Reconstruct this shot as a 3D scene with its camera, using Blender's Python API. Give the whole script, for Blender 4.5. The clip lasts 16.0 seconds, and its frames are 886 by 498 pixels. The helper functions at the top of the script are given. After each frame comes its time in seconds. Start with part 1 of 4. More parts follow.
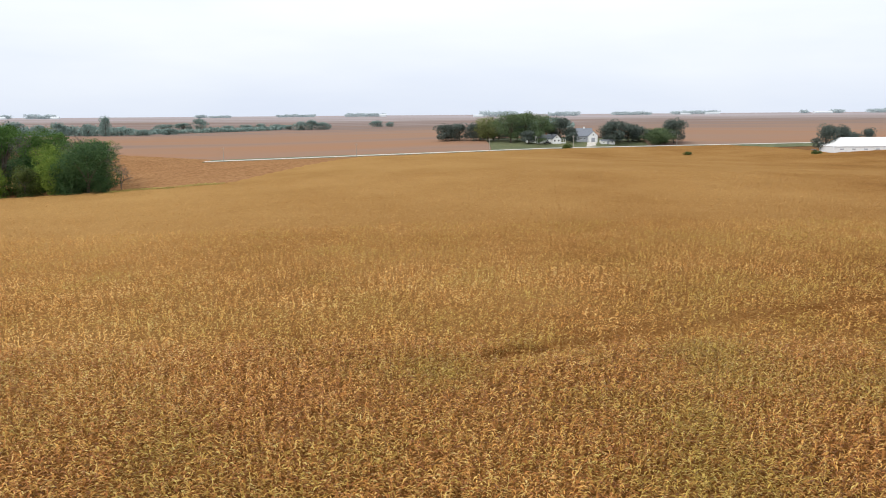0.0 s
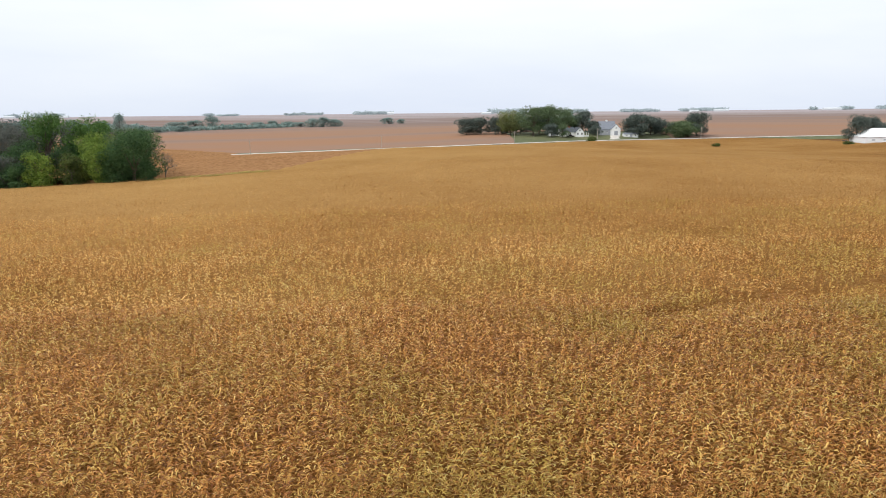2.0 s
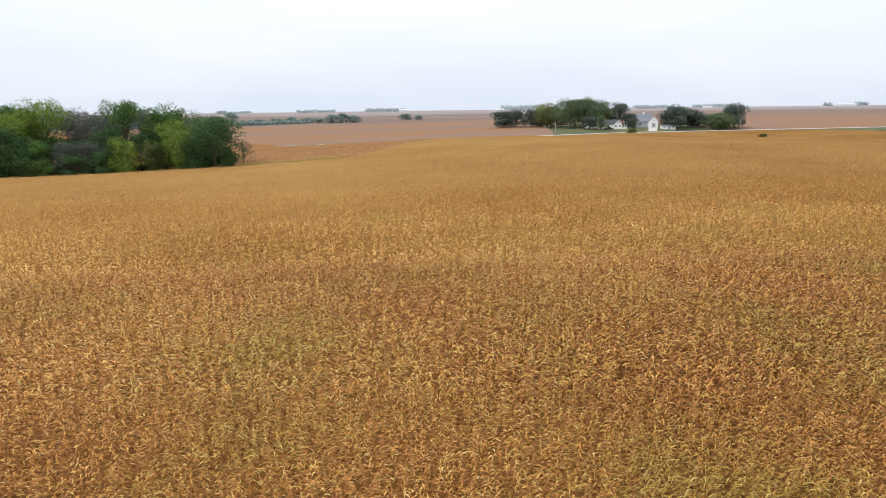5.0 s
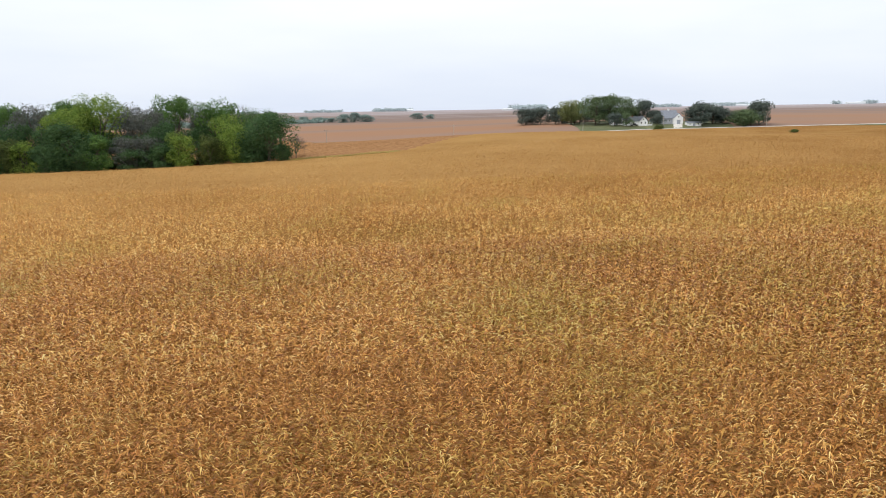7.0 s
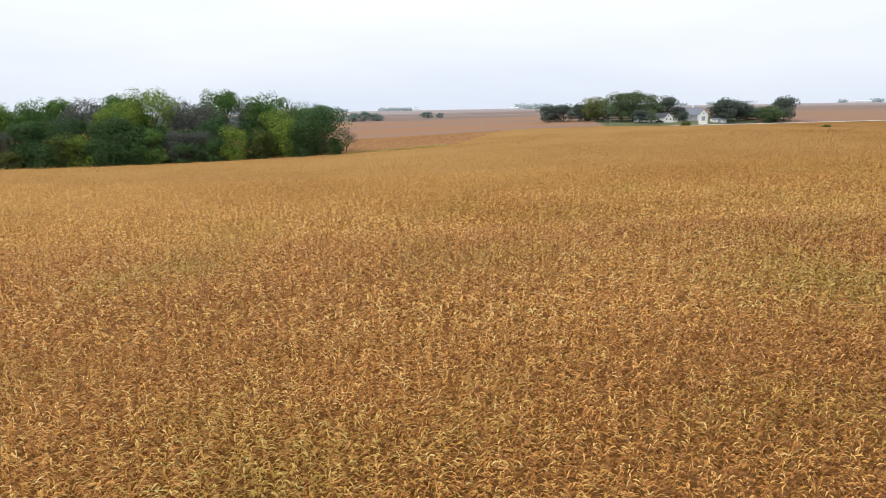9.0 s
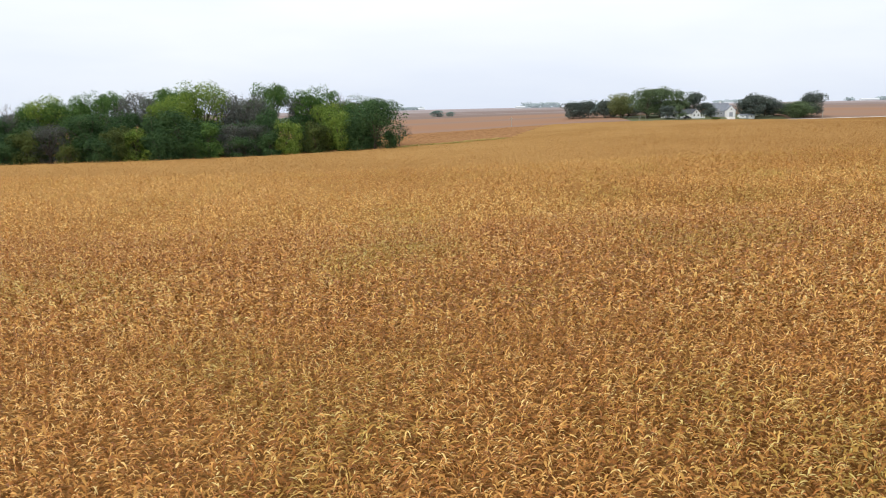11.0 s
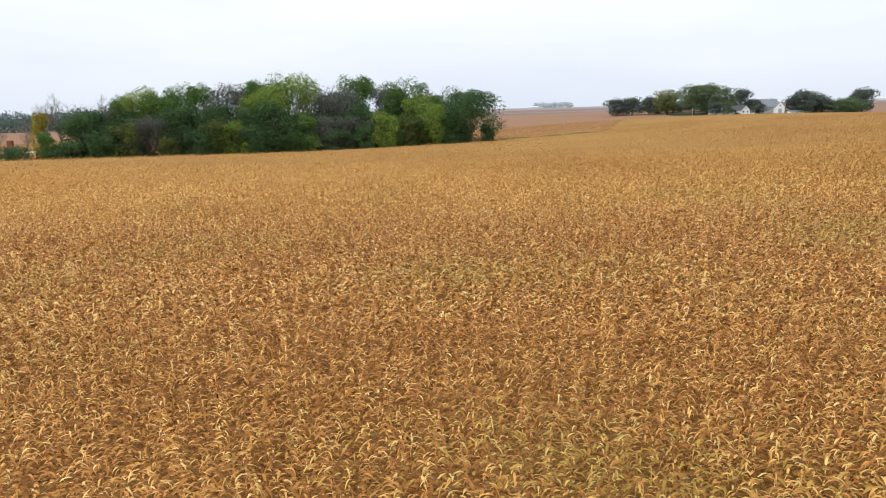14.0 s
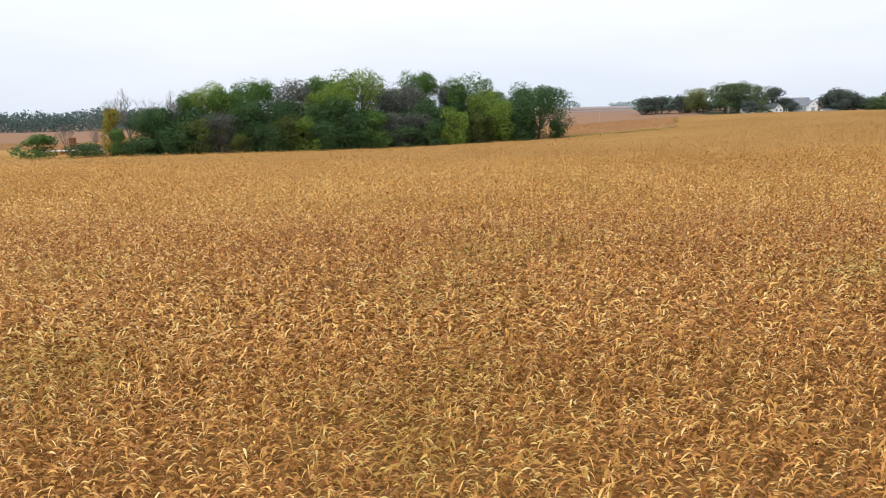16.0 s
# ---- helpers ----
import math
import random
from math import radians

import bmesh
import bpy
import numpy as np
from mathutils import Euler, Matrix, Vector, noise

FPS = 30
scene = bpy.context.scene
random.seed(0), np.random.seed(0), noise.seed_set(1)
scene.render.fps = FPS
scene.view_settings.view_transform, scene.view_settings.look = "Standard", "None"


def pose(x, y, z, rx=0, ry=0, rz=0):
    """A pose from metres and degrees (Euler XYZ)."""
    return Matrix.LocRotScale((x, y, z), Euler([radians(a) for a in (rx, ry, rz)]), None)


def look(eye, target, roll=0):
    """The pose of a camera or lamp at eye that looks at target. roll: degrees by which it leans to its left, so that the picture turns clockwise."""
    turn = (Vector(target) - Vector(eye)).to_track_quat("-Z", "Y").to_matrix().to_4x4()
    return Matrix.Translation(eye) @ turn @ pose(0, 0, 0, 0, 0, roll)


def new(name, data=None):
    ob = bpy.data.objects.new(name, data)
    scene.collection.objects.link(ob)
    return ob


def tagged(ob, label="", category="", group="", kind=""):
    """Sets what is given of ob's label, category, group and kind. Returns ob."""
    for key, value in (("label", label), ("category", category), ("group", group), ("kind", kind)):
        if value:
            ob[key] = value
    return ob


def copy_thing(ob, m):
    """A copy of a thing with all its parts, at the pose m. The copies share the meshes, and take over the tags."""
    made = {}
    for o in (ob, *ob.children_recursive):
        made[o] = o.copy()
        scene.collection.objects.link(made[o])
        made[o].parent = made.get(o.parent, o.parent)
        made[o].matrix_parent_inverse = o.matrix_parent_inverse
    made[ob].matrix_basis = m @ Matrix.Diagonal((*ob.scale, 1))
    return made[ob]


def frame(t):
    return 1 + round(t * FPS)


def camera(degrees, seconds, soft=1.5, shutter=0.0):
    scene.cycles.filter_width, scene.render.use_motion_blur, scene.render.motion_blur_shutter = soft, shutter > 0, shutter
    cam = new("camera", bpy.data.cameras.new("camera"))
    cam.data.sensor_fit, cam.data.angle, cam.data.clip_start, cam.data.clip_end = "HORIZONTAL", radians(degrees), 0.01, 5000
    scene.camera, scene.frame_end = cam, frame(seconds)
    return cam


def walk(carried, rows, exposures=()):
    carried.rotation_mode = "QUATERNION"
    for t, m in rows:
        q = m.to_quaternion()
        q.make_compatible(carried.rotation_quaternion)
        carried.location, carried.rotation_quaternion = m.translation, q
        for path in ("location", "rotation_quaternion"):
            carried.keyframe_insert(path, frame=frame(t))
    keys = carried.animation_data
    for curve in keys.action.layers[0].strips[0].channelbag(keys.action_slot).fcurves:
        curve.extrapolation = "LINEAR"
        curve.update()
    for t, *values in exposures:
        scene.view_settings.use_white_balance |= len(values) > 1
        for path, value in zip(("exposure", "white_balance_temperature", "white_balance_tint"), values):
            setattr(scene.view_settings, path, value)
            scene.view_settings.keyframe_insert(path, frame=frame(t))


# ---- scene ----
# ---- camera and its way: seconds, x, y, z, yaw to the left, tilt down, roll ----
cam = camera(65, 16.0, soft=1.0)
ROWS = [
    (0.0, 0.00, 0.00, 20.90, -0.006, 11.066, -0.440),
    (0.5, -2.97, 0.05, 19.99, 0.101, 11.027, -0.441),
    (1.0, -5.98, 0.08, 19.11, 0.160, 11.123, -0.431),
    (1.5, -9.06, 0.06, 18.29, 0.299, 11.167, -0.539),
    (2.0, -12.25, -0.04, 17.55, 0.412, 11.175, -0.597),
    (2.5, -15.57, -0.23, 16.90, 0.533, 11.193, -0.615),
    (3.0, -19.00, -0.52, 16.34, 0.615, 11.221, -0.611),
    (3.5, -22.52, -0.90, 15.82, 0.691, 11.267, -0.611),
    (4.0, -26.10, -1.38, 15.33, 0.806, 11.311, -0.643),
    (4.5, -29.71, -1.94, 14.84, 0.921, 11.341, -0.688),
    (5.0, -33.34, -2.56, 14.37, 1.028, 11.351, -0.741),
    (5.5, -36.99, -3.17, 13.91, 1.066, 11.301, -0.792),
    (6.0, -40.66, -3.74, 13.50, 1.179, 11.300, -0.827),
    (6.5, -44.34, -4.22, 13.14, 1.296, 11.323, -0.873),
    (7.0, -48.05, -4.58, 12.80, 1.396, 11.339, -0.943),
    (7.5, -51.80, -4.77, 12.45, 1.391, 11.360, -0.925),
    (8.0, -55.61, -4.76, 12.07, 1.496, 11.384, -0.973),
    (8.5, -59.48, -4.52, 11.63, 1.550, 11.388, -1.017),
    (9.0, -63.42, -4.11, 11.15, 1.572, 11.349, -1.063),
    (9.5, -67.41, -3.57, 10.66, 1.605, 11.336, -1.125),
    (10.0, -71.42, -2.97, 10.20, 1.647, 11.333, -1.186),
    (10.5, -75.47, -2.35, 9.80, 1.703, 11.341, -1.235),
    (11.0, -79.57, -1.71, 9.43, 1.785, 11.363, -1.252),
    (11.5, -83.76, -1.02, 9.08, 1.857, 11.363, -1.268),
    (12.0, -88.07, -0.29, 8.74, 1.904, 11.373, -1.256),
    (12.5, -92.52, 0.52, 8.39, 1.942, 11.341, -1.241),
    (13.0, -97.09, 1.38, 8.05, 2.027, 11.321, -1.292),
    (13.5, -101.76, 2.26, 7.73, 2.079, 11.291, -1.322),
    (14.0, -106.48, 3.16, 7.46, 2.209, 11.285, -1.364),
    (14.5, -111.22, 4.04, 7.25, 2.259, 11.286, -1.368),
    (15.0, -115.98, 4.91, 7.09, 2.334, 11.297, -1.404),
    (15.5, -120.76, 5.78, 6.95, 2.359, 11.265, -1.404),
    (16.0, -125.54, 6.64, 6.84, 2.325, 11.262, -1.384),
]


def flight(x, y, z, yaw, tilt, roll):
    a, b = radians(yaw), radians(tilt)
    way = Vector((-math.sin(a) * math.cos(b), math.cos(a) * math.cos(b), -math.sin(b)))
    eye = Vector((x, y, z))
    return look(eye, eye + way * 100, roll)


walk(cam, [(r[0], flight(*r[1:])) for r in ROWS])

# ---- overcast daylight ----
world = bpy.data.worlds.new("overcast_sky")
scene.world = world
world.use_nodes = True
wn, wl = world.node_tree.nodes, world.node_tree.links
wn.clear()
w_out = wn.new("ShaderNodeOutputWorld")
w_bg = wn.new("ShaderNodeBackground")
w_sky = wn.new("ShaderNodeTexSky")
w_sky.sky_type, w_sky.sun_disc = "NISHITA", False
w_sky.sun_elevation, w_sky.sun_rotation = radians(48), radians(233)
w_sky.air_density, w_sky.dust_density = 1.0, 4.0
w_dim = wn.new("ShaderNodeVectorMath")
w_dim.operation = "SCALE"
w_dim.inputs["Scale"].default_value = 0.10
w_tc = wn.new("ShaderNodeTexCoord")
w_map = wn.new("ShaderNodeMapping")
w_map.inputs["Scale"].default_value = (1.0, 1.0, 5.0)
w_noise = wn.new("ShaderNodeTexNoise")
w_noise.inputs["Scale"].default_value, w_noise.inputs["Detail"].default_value = 2.2, 5.0
w_cloud = wn.new("ShaderNodeValToRGB")
w_cloud.color_ramp.elements[0].position, w_cloud.color_ramp.elements[0].color = 0.30, (0.86, 0.91, 0.99, 1)
w_cloud.color_ramp.elements[1].position, w_cloud.color_ramp.elements[1].color = 0.66, (0.97, 1.0, 1.02, 1)
w_sep = wn.new("ShaderNodeSeparateXYZ")
w_ramp = wn.new("ShaderNodeValToRGB")
w_ramp.color_ramp.elements[0].position, w_ramp.color_ramp.elements[0].color = 0.0, (0.80, 0.83, 0.90, 1)
w_ramp.color_ramp.elements[1].position, w_ramp.color_ramp.elements[1].color = 0.16, (1, 1, 1, 1)
w_mul = wn.new("ShaderNodeMix")
w_mul.data_type, w_mul.blend_type = "RGBA", "MULTIPLY"
w_mul.inputs["Factor"].default_value = 1.0
w_mix = wn.new("ShaderNodeMix")
w_mix.data_type = "RGBA"
w_mix.inputs["Factor"].default_value = 0.93
wl.new(w_tc.outputs["Generated"], w_map.inputs["Vector"])
wl.new(w_map.outputs["Vector"], w_noise.inputs["Vector"])
wl.new(w_noise.outputs["Fac"], w_cloud.inputs["Fac"])
wl.new(w_tc.outputs["Generated"], w_sep.inputs["Vector"])
wl.new(w_sep.outputs["Z"], w_ramp.inputs["Fac"])
wl.new(w_cloud.outputs["Color"], w_mul.inputs["A"])
wl.new(w_ramp.outputs["Color"], w_mul.inputs["B"])
wl.new(w_sky.outputs["Color"], w_dim.inputs[0])
wl.new(w_dim.outputs["Vector"], w_mix.inputs["A"])
wl.new(w_mul.outputs["Result"], w_mix.inputs["B"])
wl.new(w_mix.outputs["Result"], w_bg.inputs["Color"])
w_bg.inputs["Strength"].default_value = 1.14
wl.new(w_bg.outputs["Background"], w_out.inputs["Surface"])

sun_data = bpy.data.lights.new("sun", "SUN")
sun_data.energy, sun_data.angle, sun_data.color = 2.0, radians(16), (1.0, 0.95, 0.87)
sun = new("sun", sun_data)
sun.matrix_world = look((-60, -45, 85), (0, 0, 0))
tagged(sun, kind="structure")

# ---- materials ----
def material(name, stops, scale=1.0, rough=0.85, bump=0.0, detail=5.0, spec=0.25, island=0.0, stretch=(1, 1, 1), fine=0.0, metal=0.0, thin=0.0, east=0.0, north=None, green=None, gain=0.5, band=0.0, clump=0.5):
    """A surface whose colour runs over the stops with a noise of that scale (per metre), varied per piece, with a fine second grain."""
    m = bpy.data.materials.new(name)
    m.use_nodes = True
    n, l = m.node_tree.nodes, m.node_tree.links
    b = n["Principled BSDF"]
    b.inputs["Roughness"].default_value = rough
    b.inputs["Metallic"].default_value = metal
    b.inputs["Specular IOR Level"].default_value = spec
    geo = n.new("ShaderNodeNewGeometry")
    mp = n.new("ShaderNodeMapping")
    mp.inputs["Scale"].default_value = stretch
    l.new(geo.outputs["Position"], mp.inputs["Vector"])
    t = n.new("ShaderNodeTexNoise")
    t.inputs["Scale"].default_value, t.inputs["Detail"].default_value, t.inputs["Roughness"].default_value = scale, detail, gain
    l.new(mp.outputs["Vector"], t.inputs["Vector"])
    value = t.outputs["Fac"]
    if fine:
        t2 = n.new("ShaderNodeTexNoise")
        t2.inputs["Scale"].default_value, t2.inputs["Detail"].default_value = fine, 3.0
        l.new(mp.outputs["Vector"], t2.inputs["Vector"])
        mixv = n.new("ShaderNodeMath")
        mixv.operation = "MULTIPLY_ADD"
        mixv.inputs[1].default_value = 0.5
        half = n.new("ShaderNodeMath")
        half.operation = "MULTIPLY_ADD"
        half.inputs[1].default_value, half.inputs[2].default_value = clump, 0.25 - clump / 2
        l.new(t2.outputs["Fac"], half.inputs[0])
        l.new(value, mixv.inputs[0])
        l.new(half.outputs[0], mixv.inputs[2])
        value = mixv.outputs[0]
    if east:
        # the colour value shifts evenly from east to west
        xyz = n.new("ShaderNodeSeparateXYZ")
        l.new(geo.outputs["Position"], xyz.inputs[0])
        grow = n.new("ShaderNodeMath")
        grow.operation = "MULTIPLY_ADD"
        grow.inputs[1].default_value = east
        l.new(xyz.outputs["X"], grow.inputs[0])
        l.new(value, grow.inputs[2])
        value = grow.outputs[0]
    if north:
        # shifts the ramp along y, for shade and haze painted into the colour
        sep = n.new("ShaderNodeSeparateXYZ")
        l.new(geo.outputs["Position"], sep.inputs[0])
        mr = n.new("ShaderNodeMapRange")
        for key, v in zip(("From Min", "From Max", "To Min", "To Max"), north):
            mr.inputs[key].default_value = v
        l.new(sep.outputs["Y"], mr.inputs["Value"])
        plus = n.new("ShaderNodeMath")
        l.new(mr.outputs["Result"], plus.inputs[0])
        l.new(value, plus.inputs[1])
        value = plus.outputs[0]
    if band:
        # a paler, drier strip that crosses the field along the wheel track
        dot = n.new("ShaderNodeVectorMath")
        dot.operation = "DOT_PRODUCT"
        dot.inputs[1].default_value = (-0.5, 1.0, 0.0)
        l.new(geo.outputs["Position"], dot.inputs[0])
        off = n.new("ShaderNodeMath")
        off.operation = "SUBTRACT"
        off.inputs[1].default_value = 75.0
        l.new(dot.outputs["Value"], off.inputs[0])
        far_off = n.new("ShaderNodeMath")
        far_off.operation = "ABSOLUTE"
        l.new(off.outputs[0], far_off.inputs[0])
        fade = n.new("ShaderNodeMapRange")
        for key, v in zip(("From Min", "From Max", "To Min", "To Max"), (1.0, 13.0, band, 0.0)):
            fade.inputs[key].default_value = v
        l.new(far_off.outputs[0], fade.inputs["Value"])
        pale = n.new("ShaderNodeMath")
        l.new(fade.outputs["Result"], pale.inputs[0])
        l.new(value, pale.inputs[1])
        value = pale.outputs[0]
    if island:
        lift = n.new("ShaderNodeMath")
        lift.operation = "MULTIPLY_ADD"
        lift.inputs[1].default_value, lift.inputs[2].default_value = island, -island / 2
        l.new(geo.outputs["Random Per Island"], lift.inputs[0])
        add = n.new("ShaderNodeMath")
        l.new(lift.outputs[0], add.inputs[0])
        l.new(value, add.inputs[1])
        value = add.outputs[0]
    r = n.new("ShaderNodeValToRGB")
    el = r.color_ramp.elements
    while len(el) < len(stops):
        el.new(0.5)
    for e, (p, c) in zip(el, stops):
        e.position, e.color = p, (*c, 1)
    l.new(value, r.inputs["Fac"])
    colour = r.outputs["Color"]
    if green:
        # patches of plants that are still green, leaf by leaf
        gt = n.new("ShaderNodeTexNoise")
        gt.inputs["Scale"].default_value, gt.inputs["Detail"].default_value = 0.10, 5.0
        l.new(geo.outputs["Position"], gt.inputs["Vector"])
        gs = n.new("ShaderNodeSeparateXYZ")
        l.new(geo.outputs["Position"], gs.inputs[0])
        gx = n.new("ShaderNodeMath")
        gx.operation = "MULTIPLY_ADD"
        gx.inputs[1].default_value = 0.0011
        l.new(gs.outputs["X"], gx.inputs[0])
        l.new(gt.outputs["Fac"], gx.inputs[2])
        gi = n.new("ShaderNodeMath")
        gi.operation = "MULTIPLY_ADD"
        gi.inputs[1].default_value = 0.32
        l.new(geo.outputs["Random Per Island"], gi.inputs[0])
        l.new(gx.outputs[0], gi.inputs[2])
        gm = n.new("ShaderNodeMapRange")
        gm.inputs["From Min"].default_value, gm.inputs["From Max"].default_value, gm.inputs["To Max"].default_value = 0.60, 0.86, 0.60
        l.new(gi.outputs[0], gm.inputs["Value"])
        gmix = n.new("ShaderNodeMix")
        gmix.data_type = "RGBA"
        l.new(gm.outputs["Result"], gmix.inputs["Factor"])
        l.new(colour, gmix.inputs["A"])
        gmix.inputs["B"].default_value = (*green, 1)
        colour = gmix.outputs["Result"]
    l.new(colour, b.inputs["Base Color"])
    if bump:
        bp = n.new("ShaderNodeBump")
        bp.inputs["Strength"].default_value, bp.inputs["Distance"].default_value = bump, 0.5 / scale
        l.new(value, bp.inputs["Height"])
        l.new(bp.outputs["Normal"], b.inputs["Normal"])
    if thin:
        tr = n.new("ShaderNodeBsdfTranslucent")
        l.new(colour, tr.inputs["Color"])
        mx = n.new("ShaderNodeMixShader")
        mx.inputs["Fac"].default_value = thin
        l.new(b.outputs[0], mx.inputs[1])
        l.new(tr.outputs[0], mx.inputs[2])
        l.new(mx.outputs[0], n["Material Output"].inputs["Surface"])
    return m


# the palest stop puts whitish highlights into the colour of some leaves
CORN = [(0.02, (0.13, 0.060, 0.016)), (0.20, (0.31, 0.110, 0.027)), (0.40, (0.50, 0.207, 0.048)), (0.56, (0.69, 0.345, 0.087)), (0.78, (0.81, 0.510, 0.160)), (0.97, (0.87, 0.660, 0.29))]
M_CORN = material("dry_corn_leaf", CORN, scale=0.05, fine=1.3, clump=1.0, island=0.70, rough=0.45, spec=0.32, thin=0.12, east=-0.0006, green=(0.36, 0.31, 0.05))
# a darker ramp than the upper leaves, for wider filler leaves below them
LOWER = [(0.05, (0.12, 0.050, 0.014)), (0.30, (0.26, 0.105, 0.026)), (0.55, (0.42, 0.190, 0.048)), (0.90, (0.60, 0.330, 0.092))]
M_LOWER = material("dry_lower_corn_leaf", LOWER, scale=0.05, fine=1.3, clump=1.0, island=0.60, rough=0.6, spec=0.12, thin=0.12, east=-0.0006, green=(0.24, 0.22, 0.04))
# noise clumps put lit leaf tops and dark gaps into the colour
CORN_FAR = [(0.08, (0.15, 0.062, 0.017)), (0.30, (0.37, 0.155, 0.039)), (0.52, (0.60, 0.305, 0.083)), (0.72, (0.77, 0.465, 0.150)), (0.92, (0.87, 0.63, 0.27))]
M_CORN_FAR = material("dry_corn_leaf_mixed", CORN_FAR, scale=0.03, fine=1.0, clump=1.35, island=0.50, rough=0.6, spec=0.12, thin=0.12, east=-0.0006, green=(0.36, 0.30, 0.06), band=0.14)
# leaf contrast drops in the farther bands to fit the camera's view
CORN_PAST = [(0.10, (0.24, 0.108, 0.029)), (0.34, (0.42, 0.195, 0.053)), (0.58, (0.60, 0.325, 0.098)), (0.86, (0.76, 0.49, 0.185))]
M_CORN_PAST = material("dry_corn_leaf_low_contrast", CORN_PAST, scale=0.02, fine=0.8, clump=1.1, island=0.45, rough=0.65, spec=0.08, thin=0.12, east=-0.0006, green=(0.40, 0.31, 0.07), band=0.08)
CORN_OUT = [(0.12, (0.25, 0.120, 0.034)), (0.44, (0.42, 0.220, 0.070)), (0.82, (0.60, 0.365, 0.132))]
M_CORN_OUT = material("dry_corn_leaf_dull", CORN_OUT, scale=0.02, fine=0.5, clump=1.0, island=0.4, rough=0.7, spec=0.06, thin=0.12, east=-0.0007)
M_BROWN = material("brown_standing_beans", [(0.24, (0.215, 0.105, 0.045)), (0.48, (0.315, 0.165, 0.074)), (0.76, (0.40, 0.225, 0.105))], scale=0.03, fine=0.7, clump=1.2, detail=8.0, gain=0.62, rough=1.0, spec=0.02, bump=0.4)
M_WEED = material("weedy_grass", [(0.2, (0.22, 0.20, 0.045)), (0.5, (0.36, 0.33, 0.075)), (0.8, (0.50, 0.43, 0.13))], scale=0.2, island=0.5, rough=0.7, thin=0.2)
M_SOIL = material("field_soil", rough=1.0, spec=0.05, stops=[(0.3, (0.13, 0.062, 0.024)), (0.7, (0.22, 0.11, 0.042))], scale=0.8, fine=9.0, bump=0.4)
# darkened towards the near rows, putting shade under the leaves into the colour
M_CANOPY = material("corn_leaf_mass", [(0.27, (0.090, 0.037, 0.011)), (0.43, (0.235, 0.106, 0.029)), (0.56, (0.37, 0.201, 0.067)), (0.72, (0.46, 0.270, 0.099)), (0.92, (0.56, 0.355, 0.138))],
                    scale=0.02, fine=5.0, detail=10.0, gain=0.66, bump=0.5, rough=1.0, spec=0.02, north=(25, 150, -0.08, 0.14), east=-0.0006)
# fields turn grey and pale northwards, distance haze painted into their colour
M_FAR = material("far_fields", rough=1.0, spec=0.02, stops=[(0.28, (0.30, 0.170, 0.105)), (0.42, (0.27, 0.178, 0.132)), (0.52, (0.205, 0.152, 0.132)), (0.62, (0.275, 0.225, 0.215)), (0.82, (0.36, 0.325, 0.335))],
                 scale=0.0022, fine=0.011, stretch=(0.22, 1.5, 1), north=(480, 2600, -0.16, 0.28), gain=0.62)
M_ROAD = material("gravel_road", [(0.3, (0.52, 0.49, 0.45)), (0.7, (0.70, 0.67, 0.62))], scale=0.4, fine=8.0, bump=0.2)
M_GRASS = material("mown_grass", [(0.3, (0.085, 0.100, 0.052)), (0.5, (0.125, 0.140, 0.070)), (0.66, (0.21, 0.20, 0.095))], scale=0.08, fine=4.0, bump=0.3)


def leaf_material(name, dark, mid, light):
    dark, mid, light = ([min(0.6, v * 1.22) for v in c] for c in (dark, mid, light))
    return material(name, [(0.2, dark), (0.5, mid), (0.85, light)], scale=0.35, island=0.42, rough=0.7, spec=0.15, thin=0.35)


LEAF = {
    "dark": leaf_material("leaf_dark_green", (0.026, 0.056, 0.026), (0.056, 0.108, 0.042), (0.095, 0.165, 0.060)),
    "mid": leaf_material("leaf_green", (0.034, 0.075, 0.022), (0.078, 0.150, 0.038), (0.135, 0.225, 0.058)),
    "light": leaf_material("leaf_yellow_green", (0.07, 0.12, 0.024), (0.15, 0.225, 0.042), (0.25, 0.32, 0.065)),
    "grey": leaf_material("leaf_thin_grey_brown", (0.075, 0.080, 0.074), (0.11, 0.118, 0.105), (0.15, 0.158, 0.135)),
    "olive": leaf_material("leaf_olive", (0.03, 0.045, 0.014), (0.075, 0.10, 0.028), (0.14, 0.17, 0.05)),
    "yellow": leaf_material("leaf_autumn_yellow", (0.12, 0.10, 0.012), (0.24, 0.20, 0.025), (0.38, 0.33, 0.05)),
    # bluish haze of distance mixed into the ridge's green
    "ridge": leaf_material("leaf_ridge_hazed_green", (0.050, 0.080, 0.078), (0.075, 0.112, 0.104), (0.105, 0.15, 0.135)),
    # yard greens are lifted and blued, with the distance haze in their colour
    "yard": leaf_material("leaf_yard_hazed_green", (0.066, 0.084, 0.078), (0.096, 0.120, 0.106), (0.14, 0.168, 0.138)),
    "yard_mid": leaf_material("leaf_yard_green", (0.066, 0.098, 0.052), (0.105, 0.150, 0.074), (0.16, 0.21, 0.10)),
    "yard_light": leaf_material("leaf_yard_yellow_green", (0.105, 0.125, 0.052), (0.165, 0.19, 0.076), (0.24, 0.26, 0.11)),
    # horizon and far trees: distance haze painted into the leaf colours
    "hazy": leaf_material("leaf_horizon_haze", (0.32, 0.38, 0.40), (0.37, 0.43, 0.45), (0.42, 0.48, 0.50)),
    "far": leaf_material("leaf_far_haze", (0.13, 0.185, 0.175), (0.19, 0.26, 0.24), (0.26, 0.33, 0.30)),
}
M_BARK = material("bark", [(0.3, (0.07, 0.055, 0.04)), (0.7, (0.17, 0.14, 0.11))], scale=3.0, bump=0.5, stretch=(1, 1, 0.2))
